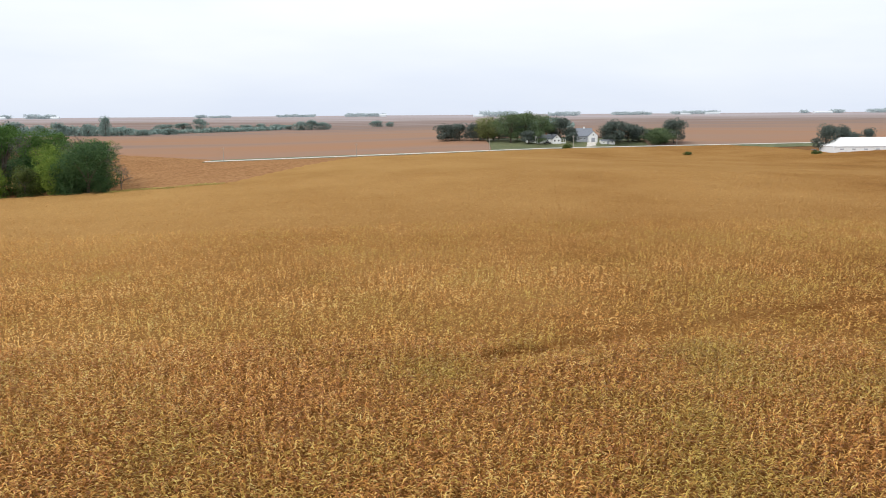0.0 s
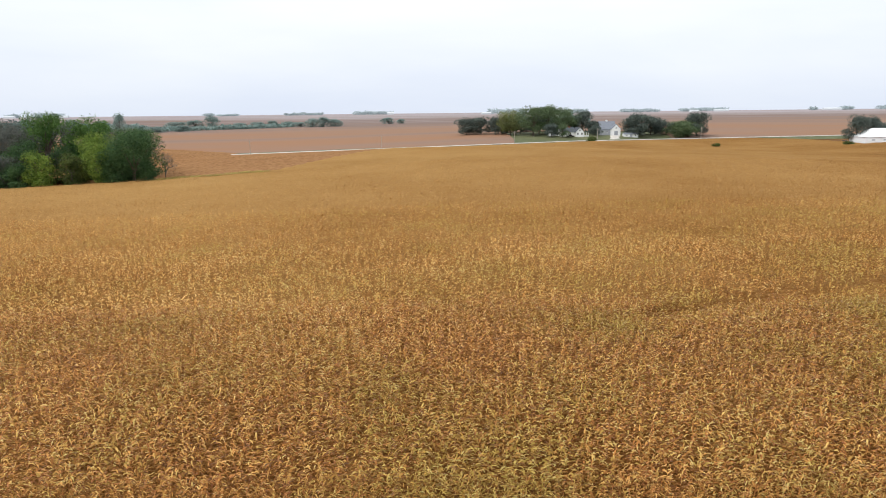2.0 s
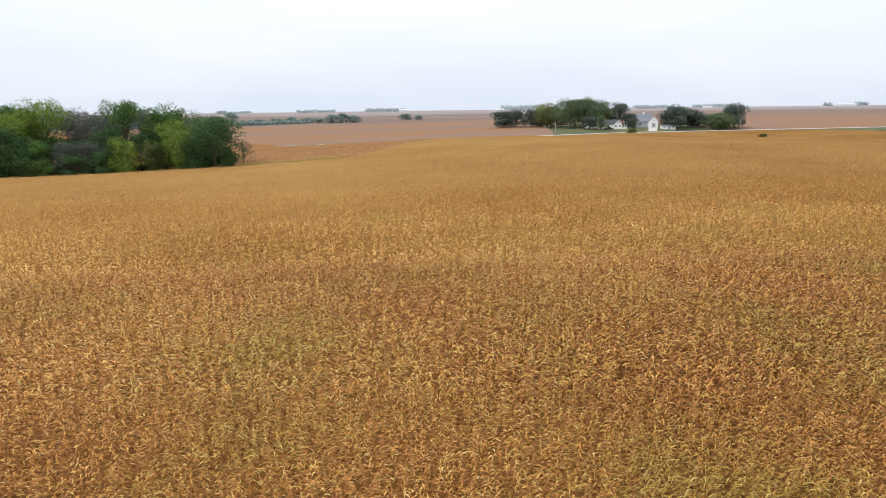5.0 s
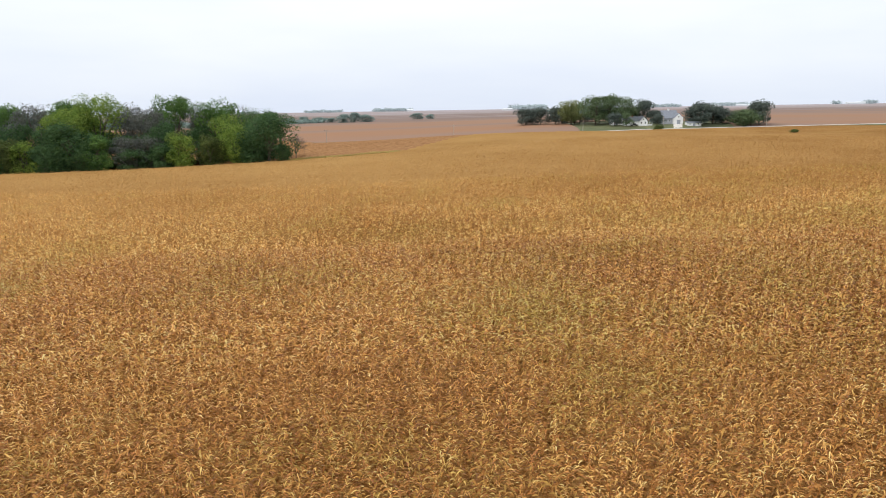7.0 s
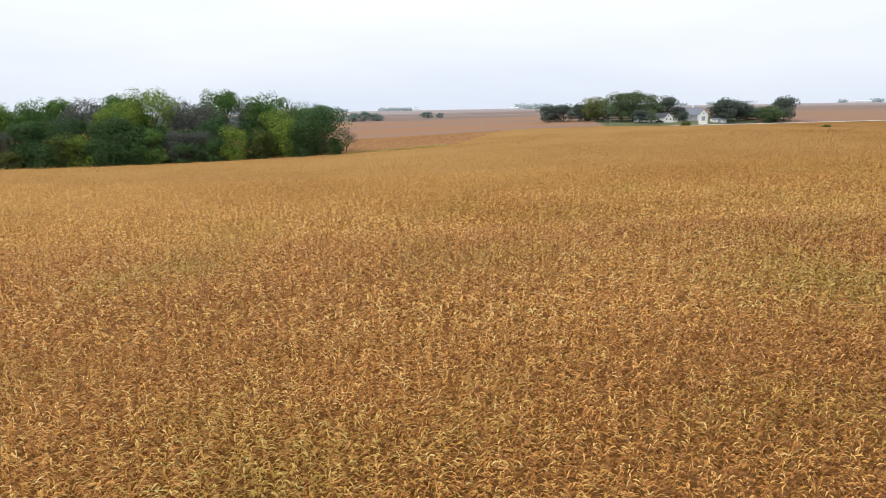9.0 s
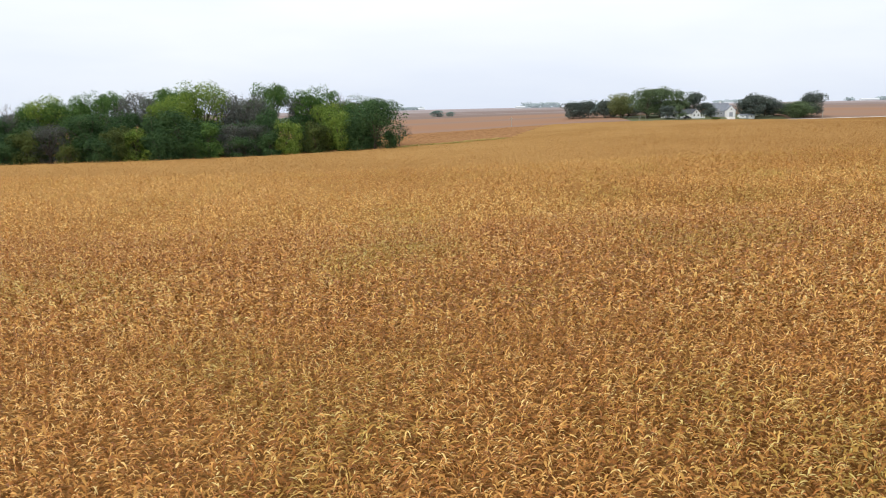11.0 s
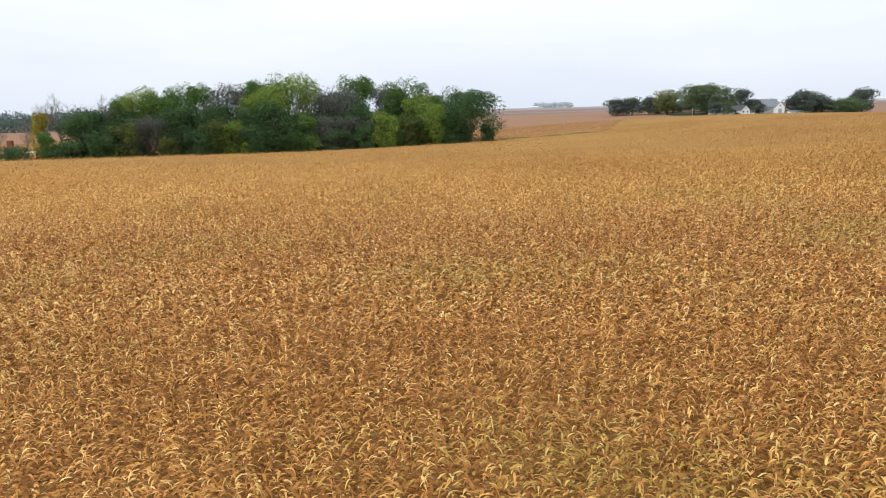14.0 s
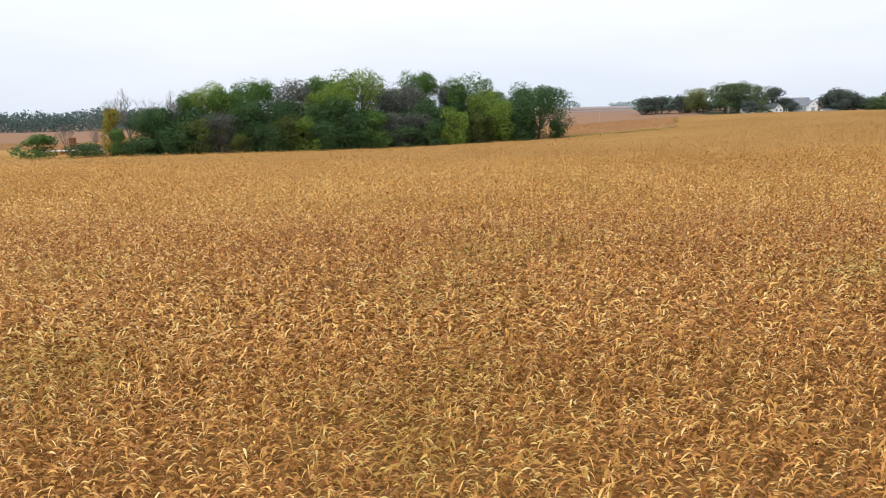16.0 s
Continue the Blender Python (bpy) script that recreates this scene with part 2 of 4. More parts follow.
M_BARE = material("bare_twig", [(0.3, (0.11, 0.095, 0.085)), (0.7, (0.21, 0.19, 0.17))], scale=2.0)
M_WHITE = material("white_painted_boards", [(0.3, (0.74, 0.75, 0.76)), (0.7, (0.84, 0.85, 0.86))], scale=0.7, fine=6, rough=0.6)
M_SHED = material("white_metal_sheet", [(0.3, (0.80, 0.82, 0.84)), (0.7, (0.88, 0.89, 0.90))], scale=0.5, fine=5, rough=0.45)
# white sheet of the far barns, greyed by haze put into its colour
M_PALE = material("haze_greyed_sheet", [(0.3, (0.56, 0.60, 0.64)), (0.7, (0.66, 0.69, 0.72))], scale=0.3, fine=4, rough=0.6)
M_GREYROOF = material("grey_shingle", [(0.3, (0.16, 0.18, 0.22)), (0.7, (0.26, 0.28, 0.32))], scale=1.2, fine=7, bump=0.3)
M_DARKROOF = material("dark_shingle", [(0.3, (0.06, 0.07, 0.085)), (0.7, (0.12, 0.13, 0.15))], scale=1.2, fine=7, bump=0.3)
M_GREYWALL = material("weathered_grey_boards", [(0.3, (0.28, 0.30, 0.34)), (0.7, (0.42, 0.44, 0.48))], scale=0.8, fine=6, stretch=(1, 1, 0.2))
M_GLASS = material("window_glass", [(0.3, (0.02, 0.025, 0.03)), (0.7, (0.05, 0.055, 0.06))], scale=1.0, rough=0.08, spec=0.6)
M_RUST = material("rusty_steel", [(0.3, (0.14, 0.05, 0.025)), (0.7, (0.26, 0.11, 0.06))], scale=3.0, fine=14, bump=0.3)
M_DARKPAINT = material("dark_vehicle_paint", [(0.3, (0.015, 0.016, 0.02)), (0.7, (0.035, 0.036, 0.04))], scale=1.0, rough=0.25, spec=0.5)
M_RUBBER = material("rubber", [(0.3, (0.012, 0.012, 0.012)), (0.7, (0.03, 0.03, 0.03))], scale=4.0)
M_POLE = material("weathered_pole_wood", [(0.3, (0.30, 0.27, 0.23)), (0.7, (0.46, 0.42, 0.37))], scale=2.0, stretch=(1, 1, 0.1))

# ---- the lie of the land ----
HILLS = [
    (-90, 40, 55, -0.22), (-20, 40, 50, 2.57), (-85, 80, 60, -1.10), (0, 110, 80, -1.17),
    (30, 170, 70, 2.26), (-60, 180, 70, 1.61), (-110, 210, 70, -2.63), (-180, 160, 80, 1.22),
    (-140, 390, 130, -6.59), (10, 300, 70, 3.72), (-84, 300, 60, 3.30), (0, 400, 70, -0.53),
    (80, 490, 70, 3.06), (90, 410, 80, -3.21), (170, 340, 80, -4.30), (225, 370, 60, 5.16),
    (220, 480, 90, -3.45), (-330, 300, 200, -4.52), (-250, 1150, 350, -7.49), (200, 750, 350, 8.06),
    (-700, 1100, 450, -6.70), (700, 600, 450, -8.56), (0, -100, 220, -1.03), (0, 2000, 800, -0.53),
]


def road_y(x):
    """The gravel road's centre line."""
    return 433 + 0.27 * np.asarray(x, float)


def road_z(x):
    """The road's height: it drops into the hollow to the west."""
    x = np.asarray(x, float)
    return np.where(x < 70, -2.9 + 0.0165 * x, -1.75 - 0.0005 * (x - 70))


def land(x, y):
    """Height of the bare ground; x and y may be arrays."""
    x, y = np.asarray(x, float), np.asarray(y, float)
    z = 6.81 / (1 + np.exp(-(np.hypot(x, y) - 2100) / 430)) + 0.57
    for a, b, s, h in HILLS:
        z = z + h * np.exp(-((x - a) ** 2 + (y - b) ** 2) / (2 * s * s))
    # the road's low bank above the southern fields is shaped to the camera's view
    d = road_y(x) - y
    k = np.clip(0.045 - 0.00022 * (x + 20), 0.024, 0.060)
    bank = road_z(x) - 2.1 + k * np.maximum(d - 12, 0) + 0.10 * np.maximum(-134 - x, 0)
    near = np.clip((90 - d) / 50, 0, 1) * np.clip((x + 300) / 60, 0, 1) * np.clip((330 - x) / 60, 0, 1) * np.clip((d + 26) / 12, 0, 1)
    low = z + near * (bank - z)
    return low


def grid_mesh(name, xs, ys, height, mat):
    """A sheet over the crossings of xs and ys."""
    gx, gy = np.meshgrid(xs, ys)
    co = np.stack([gx, gy, height(gx, gy)], -1).reshape(-1, 3)
    nx, ny = len(xs), len(ys)
    i = (np.arange(ny - 1)[:, None] * nx + np.arange(nx - 1)[None]).ravel()
    quads = np.stack([i, i + 1, i + 1 + nx, i + nx], -1)
    return np_mesh(name, co, quads, mat)


def np_mesh(name, co, faces, mat, smooth=True):
    me = bpy.data.meshes.new(name)
    co, faces = np.asarray(co, np.float32), np.asarray(faces, np.int32)
    me.vertices.add(len(co))
    me.vertices.foreach_set("co", co.ravel())
    k = faces.shape[1]
    me.loops.add(faces.size)
    me.loops.foreach_set("vertex_index", faces.ravel())
    me.polygons.add(len(faces))
    me.polygons.foreach_set("loop_start", np.arange(0, faces.size, k, dtype=np.int32))
    me.polygons.foreach_set("use_smooth", np.full(len(faces), smooth))
    me.update(calc_edges=True)
    me.materials.append(mat)
    return new(name, me)


def steps(edge, near, far):
    """Crossings that are close together up to near and widen to far."""
    a = np.arange(0, near + 1, edge)
    b = near + (far - near) * (np.linspace(0, 1, 60)[1:] ** 2.2)
    s = np.concatenate([a, b])
    return np.concatenate([-s[:0:-1], s])


ground = grid_mesh("ground", steps(8, 640, 4700), steps(8, 640, 4700), land, M_SOIL)
tagged(ground, "brown soil and stubble of rolling farmland out to the horizon", "ground", kind="structure")


RNG = np.random.default_rng(7)


def in_grove(x, y):
    """Behind the grove's edge, which runs south-west from its east corner."""
    edge = 209 + 0.4545 * (x + 103.4)
    return (x < -114) & (y > edge + 1) & (y < edge + 46) & (x > -221)


def in_brown(x, y):
    """The darker field behind the weedy strip, narrowing towards the road."""
    east = (y > 205.5 + 0.22 * (x + 99) + 3.2 * np.maximum(x + 66, 0)) & (x > -125)
    return east | ((x <= -125) & (x > -400) & (y > 266))


def lane(x, y):
    """A narrow wheel track that crosses the field."""
    return (x > 3) & (np.abs(y - (50.5 + 0.44 * x)) < 1.05 + 0.2 * np.sin(x * 0.23))


def corn_leaves(px, py, leaves, length, width, top, sections):
    """Arched, tapering leaves that hang to both sides of plants at px, py: vertices and triangles."""
    n = len(px)
    base = land(px, py)
    tall = top + RNG.normal(0, 0.16, n)
    lean = RNG.normal(0, 0.07, (n, 2))
    plane = RNG.normal(0.1, 0.75, n)
    V, F, k = [], [], 0
    prof = {3: (0.55, 1.0, 0.75), 2: (0.7, 1.0)}[sections]
    idx = np.arange(n)
    for j in range(leaves):
        a = plane + np.pi * (j % 2) + RNG.normal(0, 0.45, n)
        L = length * RNG.uniform(0.55, 1.35, n)
        z0 = tall - (j * 0.85 / leaves + RNG.uniform(0.0, 0.22, n))
        rise = RNG.uniform(0.12, 0.85, n) * (1.15 - 0.5 * j / leaves)
        droop = RNG.uniform(0.7, 1.9, n)
        wd = width * RNG.uniform(0.6, 1.35, n)
        tw = RNG.uniform(-1.1, 1.1, n)
        dx, dy = np.cos(a), np.sin(a)
        for s in range(sections + 1):
            u = s / sections
            r = L * u * (0.98 - 0.18 * u)
            z = base + z0 + L * (rise * u - droop * u * u * 0.62)
            x = px + lean[:, 0] * z0 + dx * r
            y = py + lean[:, 1] * z0 + dy * r
            if s == sections:
                V.append(np.stack([x, y, z], -1))
                break
            w = wd * prof[s] * 0.5
            tilt = tw * u
            sx, sy, sz = -dy * np.cos(tilt) * w, dx * np.cos(tilt) * w, np.sin(tilt) * w
            V += [np.stack([x - sx, y - sy, z - sz], -1), np.stack([x + sx, y + sy, z + sz], -1)]
        for s in range(sections):
            q = k + 2 * s
            F.append(np.stack([q * n + idx, (q + 1) * n + idx, (q + 2) * n + idx], -1))
            if s < sections - 1:
                F.append(np.stack([(q + 1) * n + idx, (q + 3) * n + idx, (q + 2) * n + idx], -1))
        k += 2 * sections + 1
    return np.concatenate(V), np.concatenate(F)


def near_edge(x):
    """South of this line the corn is only a closed canopy."""
    return np.interp(x, [-170, -125, -60, -20, 40], [19, 15, 5, 11, 22])


def corn(label, x0, x1, y0, y1, across, along, leaves, length, width, top, sections, mat, skip=0.03):
    """Plants in drilled rows, each a little off its place; some are missing."""
    gx, gy = np.meshgrid(np.arange(x0, x1, along), np.arange(y0, y1, across))
    px = (gx + RNG.normal(0, along * 0.3, gx.shape)).ravel()
    py = (gy + RNG.normal(0, across * 0.12, gy.shape)).ravel()
    keep = ~in_grove(px, py) & ~lane(px, py) & (py > near_edge(px)) & (RNG.uniform(0, 1, len(px)) > skip)
    keep &= ~in_brown(px, py) & (px < 3 + 0.67 * py) & (px > -123 - 0.72 * py)
    co, fa = corn_leaves(px[keep], py[keep], leaves, length, width, top, sections)
    return tagged(np_mesh("corn", co, fa, mat), label, "corn", kind="stuff")


corn("ripe dry tan corn plants standing in the near field", -165, 30, 4, 27, 0.76, 0.19, 9, 0.24, 0.042, 2.35, 3, M_CORN)
corn("darker brown lower leaves that fill the near corn", -165, 30, 4, 27, 0.38, 0.27, 6, 0.29, 0.064, 2.16, 2, M_LOWER)
corn("ripe golden-brown corn plants in the middle of the field", -180, 62, 27, 56, 0.76, 0.27, 8, 0.32, 0.070, 2.35, 2, M_CORN, 0.08)
corn("darker brown lower leaves that fill the corn further in", -180, 62, 27, 56, 0.50, 0.38, 5, 0.36, 0.095, 2.16, 2, M_LOWER)
corn("ripe golden-brown corn plants further out in the field", -200, 75, 56, 86, 0.76, 0.42, 6, 0.36, 0.098, 2.35, 2, M_CORN_FAR, 0.10)
corn("ripe golden-brown corn plants past the pale strip", -220, 95, 86, 122, 0.76, 0.52, 5, 0.38, 0.110, 2.35, 2, M_CORN_PAST, 0.08)
corn("ripe golden-brown corn towards the grove", -245, 165, 122, 215, 0.95, 0.62, 3, 0.42, 0.125, 2.42, 2, M_CORN_OUT)

# a weedy strip that runs on from the grove's corner
sx = RNG.uniform(-99, -66, 1300)
sy = 205 + 0.22 * (sx + 99) + 1.2 * np.sin(sx * 0.4) + RNG.normal(0, 1.1, len(sx))
co, fa = corn_leaves(sx, sy, 4, 0.5, 0.12, 2.5, 2)
tagged(np_mesh("weed_strip", co, fa, M_WEED), "yellow-green weedy grass strip between the corn and the grove", "grass", kind="stuff")


def canopy_height(x, y):
    rough = 0.10 * np.sin(x * 0.9 + 3 * np.sin(y * 0.31)) * np.sin(y * 0.8 + 2 * np.sin(x * 0.23))
    t = np.clip((y - 30) / 195, 0, 1)
    t = np.maximum(t * t * (3 - 2 * t), np.clip((near_edge(x) - 1 - y) / 5, 0, 1))
    return land(x, y) + 1.1 + 1.1 * t + rough - 0.9 * lane(x, y) * (y > 0)


def field_sheet(name, inside, xs, ys, height, mat):
    gx, gy = np.meshgrid(xs, ys)
    co = np.stack([gx, gy, height(gx, gy)], -1).reshape(-1, 3)
    nx, ny = len(xs), len(ys)
    i = (np.arange(ny - 1)[:, None] * nx + np.arange(nx - 1)[None]).ravel()
    quads = np.stack([i, i + 1, i + 1 + nx, i + nx], -1)
    mid = co[quads].mean(1)
    return np_mesh(name, co, quads[inside(mid[:, 0], mid[:, 1])], mat)


def south_of_road(x, y):
    return (y < road_y(x) - 12) | ((x < -134) & (y < road_y(x) + 16))


def in_corn(x, y):
    return ~in_grove(x, y) & south_of_road(x, y) & ~((x > 192) & (y > 346)) & ~in_brown(x, y)


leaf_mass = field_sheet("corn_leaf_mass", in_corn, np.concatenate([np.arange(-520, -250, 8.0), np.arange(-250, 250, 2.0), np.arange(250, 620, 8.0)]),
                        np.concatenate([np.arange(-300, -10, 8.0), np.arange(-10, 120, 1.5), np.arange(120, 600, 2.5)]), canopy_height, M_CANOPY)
tagged(leaf_mass, "closed brown leaf mass of the ripe cornfield up to the road, near shade painted in", "corn", kind="stuff")


brown_field = field_sheet("brown_field", lambda x, y: in_brown(x, y) & south_of_road(x, y), np.arange(-402, 12, 2.0), np.arange(200, 460, 2.5), lambda x, y: canopy_height(x, y) - 0.1, M_BROWN)
tagged(brown_field, "brown standing field between the weedy strip and the road", "field", kind="stuff")


def in_far_field(x, y):
    yard = (x > 32) & (x < 146) & (y < 534) & (y > 400)
    north = (y > road_y(x) + 10) & (x > -520)
    west = x <= -520
    return (north | west) & (y > -200) & ~yard & (np.hypot(x, y) < 4650)


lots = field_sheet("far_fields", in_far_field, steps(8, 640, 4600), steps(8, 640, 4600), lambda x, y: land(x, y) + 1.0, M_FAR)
tagged(lots, "pinkish brown bean and corn fields, haze painted in towards the horizon", "field", kind="structure")


def strip(name, xs, ds, drops, mat, label, category):
    """A band along the road: offsets across it, and how far each lies below its crown."""
    n = len(ds)
    co = np.array([(x, road_y(x) + d, float(road_z(x)) - e) for x in xs for d, e in zip(ds, drops)])
    quads = [(n * i + j, n * i + n + j, n * i + n + 1 + j, n * i + 1 + j) for i in range(len(xs) - 1) for j in range(n - 1)]
    return tagged(np_mesh(name, co, quads, mat), label, category, kind="structure")


strip("verge", np.arange(-140, 560, 5.0), (-13, -8, 8, 14, 26), (1.85, 0.25, 0.25, 0.55, 0.75), M_GRASS, "grassy verge along the gravel road", "verge")
strip("road", np.arange(-140, 300, 5.0), (-3.4, -2.0, 2.0, 3.4), (0.06, -0.05, -0.05, 0.06), M_ROAD, "pale grey gravel country road", "road")
lawn = field_sheet("lawn", lambda x, y: (y > road_y(x) + 4), np.arange(28, 152, 4.0), np.arange(430, 540, 4.0),
                   lambda x, y: np.maximum(land(x, y) + 0.35, road_z(x) - 0.3 - 0.02 * np.abs(y - road_y(x))), M_GRASS)
tagged(lawn, "mown green farmyard lawn under the trees", "lawn", kind="structure")
drive = field_sheet("driveway", lambda x, y: np.abs(x - 97 - 0.25 * (y - 460)) < 3.0, np.arange(84, 118, 1.0), np.arange(458, 492, 1.0),
                    lambda x, y: np.maximum(land(x, y) + 0.35, road_z(x) - 0.3 - 0.02 * np.abs(y - road_y(x))) + 0.06, M_ROAD)
tagged(drive, "pale gravel driveway to the farmhouse", "driveway", kind="structure")

# ---- things ----
def part(name, bm, mat, parent=None, label="", smooth=False):
    me = bpy.data.meshes.new(name)
    bm.to_mesh(me)
    bm.free()
    if smooth:
        me.polygons.foreach_set("use_smooth", [True] * len(me.polygons))
    me.materials.append(mat)
    ob = new(name, me)
    ob.parent = parent
    if label:
        ob["label"] = label
    return ob


def box(bm, x0, x1, y0, y1, z0, z1, bevel=0.0):
    r = bmesh.ops.create_cube(bm, size=1.0, matrix=Matrix.LocRotScale(((x0 + x1) / 2, (y0 + y1) / 2, (z0 + z1) / 2), None, (x1 - x0, y1 - y0, z1 - z0)))
    if bevel:
        edges = list({e for v in r["verts"] for e in v.link_edges})
        bmesh.ops.bevel(bm, geom=edges, offset=bevel, segments=1, affect="EDGES")
    return bm


def limb(bm, a, b, ra, rb, sides=6):
    """A tapering round piece from a to b."""
    a, b = Vector(a), Vector(b)
    d = b - a
    m = Matrix.Translation((a + b) / 2) @ d.to_track_quat("Z", "Y").to_matrix().to_4x4()
    bmesh.ops.create_cone(bm, segments=sides, radius1=ra, radius2=rb, depth=d.length, cap_ends=True, matrix=m)


def crown_mesh(rng, height, width, low, leaf, count, tall=1.0):
    """A crown of leaf sprays on the shells of many lobes, with an uneven outline and gaps."""
    lobes = []
    mid = (height + low) / 2
    for i in range(rng.randint(26, 34)):
        u = rng.uniform(-1, 1) if i > 4 else rng.uniform(0.55, 1.0)
        r = math.sqrt(max(0.05, 1 - u * u * 0.8)) * width * 0.5
        a, q = rng.uniform(0, 2 * math.pi), rng.uniform(0.2, 0.80)
        lobes.append((Vector((math.cos(a) * r * q, math.sin(a) * r * q, mid + u * (height - low) * 0.37)), width * rng.uniform(0.10, 0.21), rng.uniform(0.75, 1.15) * tall))
    pts = []
    for i in range(count):
        c, r, st = lobes[i % len(lobes)]
        d = Vector((rng.gauss(0, 1), rng.gauss(0, 1), rng.gauss(0.15, 1))).normalized()
        k = rng.uniform(0.72, 1.04) if rng.random() > 0.10 else rng.uniform(1.0, 1.16)
        pts.append((c + Vector((d.x * r * k, d.y * r * k, d.z * r * k * st)), d))
    # bring the crown to its full height and width
    zs = sorted(p.z for p, _ in pts)
    rs = sorted(math.hypot(p.x, p.y) for p, _ in pts)
    z0, z1, rr = zs[count // 200], zs[-max(3, count // 300)], rs[-max(3, count // 60)]

    def fit(p):
        return Vector((p.x * width / 2 / rr, p.y * width / 2 / rr, low + (p.z - z0) * (height - low) / (z1 - z0)))

    co, fa = [], []
    for p, d in pts:
        p = fit(p)
        if p.z < low * 0.7:
            continue
        s = leaf * rng.uniform(0.55, 1.35)
        nrm = (d + Vector((rng.gauss(0, 0.55), rng.gauss(0, 0.55), rng.gauss(0.25, 0.5)))).normalized()
        t = nrm.orthogonal().normalized()
        t.rotate(Matrix.Rotation(rng.uniform(0, 6.28), 3, nrm))
        b = nrm.cross(t)
        n0 = len(co)
        co += [p - t * s, p + b * s * 0.5 - nrm * s * 0.15, p + t * s, p - b * s * 0.5 - nrm * s * 0.15]
        fa.append((n0, n0 + 1, n0 + 2, n0 + 3))
    me = bpy.data.meshes.new("crown")
    me.from_pydata([tuple(v) for v in co], [], fa)
    return me, [(fit(c), r, st) for c, r, st in lobes]


def make_tree(name, seed, height, width, low, kind, label, leaf=0.34, count=2600, category="tree", tall=1.0):
    rng = random.Random(seed)
    root = tagged(new(name), label, category)
    me, lobes = crown_mesh(rng, height, width, low, leaf * 0.72, int(count * 1.6), tall=tall)
    me.materials.append(LEAF[kind])
    crown = new("crown", me)
    crown.parent = root
    bm = bmesh.new()
    r = height * 0.02
    fork = Vector((rng.uniform(-0.4, 0.4), rng.uniform(-0.4, 0.4), max(low, height * 0.28)))
    limb(bm, (0, 0, -0.6), fork, r * 1.3, r * 0.9, 8)
    for c, rad, _ in lobes[:9]:
        m = fork.lerp(c, 0.5) + Vector((rng.uniform(-0.5, 0.5), rng.uniform(-0.5, 0.5), 0.4))
        limb(bm, fork, m, r * 0.6, r * 0.38, 5)
        limb(bm, m, c, r * 0.38, r * 0.12, 5)
        for _ in range(2):
            limb(bm, c, c + Vector((rng.gauss(0, 1), rng.gauss(0, 1), rng.gauss(0.4, 0.8))).normalized() * rad * 0.95, r * 0.12, r * 0.03, 4)
    part("trunk", bm, M_BARK, root)
    return root


def make_bare(name, seed, height, label):
    rng = random.Random(seed)
    root = tagged(new(name), label, "tree")
    bt, bb = bmesh.new(), bmesh.new()
    r = height * 0.0125
    limb(bt, (0, 0, -0.5), (0.2, 0, height * 0.35), r * 1.2, r * 0.9, 7)

    def grow(p, d, length, rad, depth):
        q = p + d * length
        limb(bb, p, q, rad, rad * 0.6, 4)
        if depth:
            for _ in range(3):
                e = (d + Vector((rng.gauss(0, 0.62), rng.gauss(0, 0.62), rng.gauss(0.1, 0.35)))).normalized()
                grow(p.lerp(q, rng.uniform(0.6, 1.0)), e, length * rng.uniform(0.6, 0.82), rad * 0.6, depth - 1)

    for _ in range(5):
        d = Vector((rng.gauss(0, 0.38), rng.gauss(0, 0.38), 1)).normalized()
        grow(Vector((0.15, 0, height * rng.uniform(0.24, 0.35))), d, height * 0.26, r * 0.75, 4)
    part("trunk", bt, M_BARK, root)
    part("limb", bb, M_BARE, root)
    return root


def seat(ob, x, y, turn, size, dz=0.0, first=False):
    """Sets a thing, or a copy of it, on the ground at x, y with the scale given."""
    m = Matrix.LocRotScale((x, y, float(land(x, y)) + dz), Euler((0, 0, turn)), None)
    if first:
        ob.matrix_basis = m @ Matrix.Diagonal((*size, 1))
        return ob
    keep = ob.matrix_basis.copy()
    ob.matrix_basis = Matrix.Diagonal((*size, 1))
    c = copy_thing(ob, m)
    ob.matrix_basis = keep
    return c


# ---- the grove: kind, x, y, width, height ----
FRONT = [
    ("dark", -106, 207, 16.4, 16.6), ("lowdark", -110, 208, 9.6, 9.6), ("midlight", -116, 208, 10.5, 12.9),
    ("low", -123, 205, 9.5, 10.4), ("lowlight", -130, 200, 7.4, 11.6), ("lowdark", -135, 199, 8.5, 8.7),
    ("grey", -139, 200, 9.9, 10.6), ("grey", -145, 198, 10.7, 10.9), ("low", -150, 191, 7.7, 11.3),
    ("dark", -158, 193, 16.1, 14.8), ("lowlight", -167, 184, 7.4, 10.1), ("low", -171, 183, 8.5, 10.6),
    ("dark", -179, 185, 13.6, 14.4), ("low", -181, 176, 5.0, 6.3),
]
FRONT2 = [
    ("grey", -187, 178, 10.4, 11.4), ("low", -191, 174, 8.1, 9.9), ("lowdark", -195, 172, 8.1, 8.5),
    ("dark", -201, 174, 10.1, 12.0), ("lowdark", -202, 168, 10.5, 6.0), ("yellow", -210, 171, 4.6, 12.4), ("low", -207, 168, 5.0, 8.0),
    ("lowdark", -212, 162, 8.4, 5.1), ("low", -222, 159, 8.7, 6.9), ("lowdark", -162, 187, 8.7, 9.4),
    ("lowdark", -154, 191, 8.9, 7.8), ("lowdark", -175, 180, 8.4, 8.2), ("lowdark", -113, 209, 9.7, 7.5),
    ("lowdark", -142, 196, 9.1, 7.4),
]
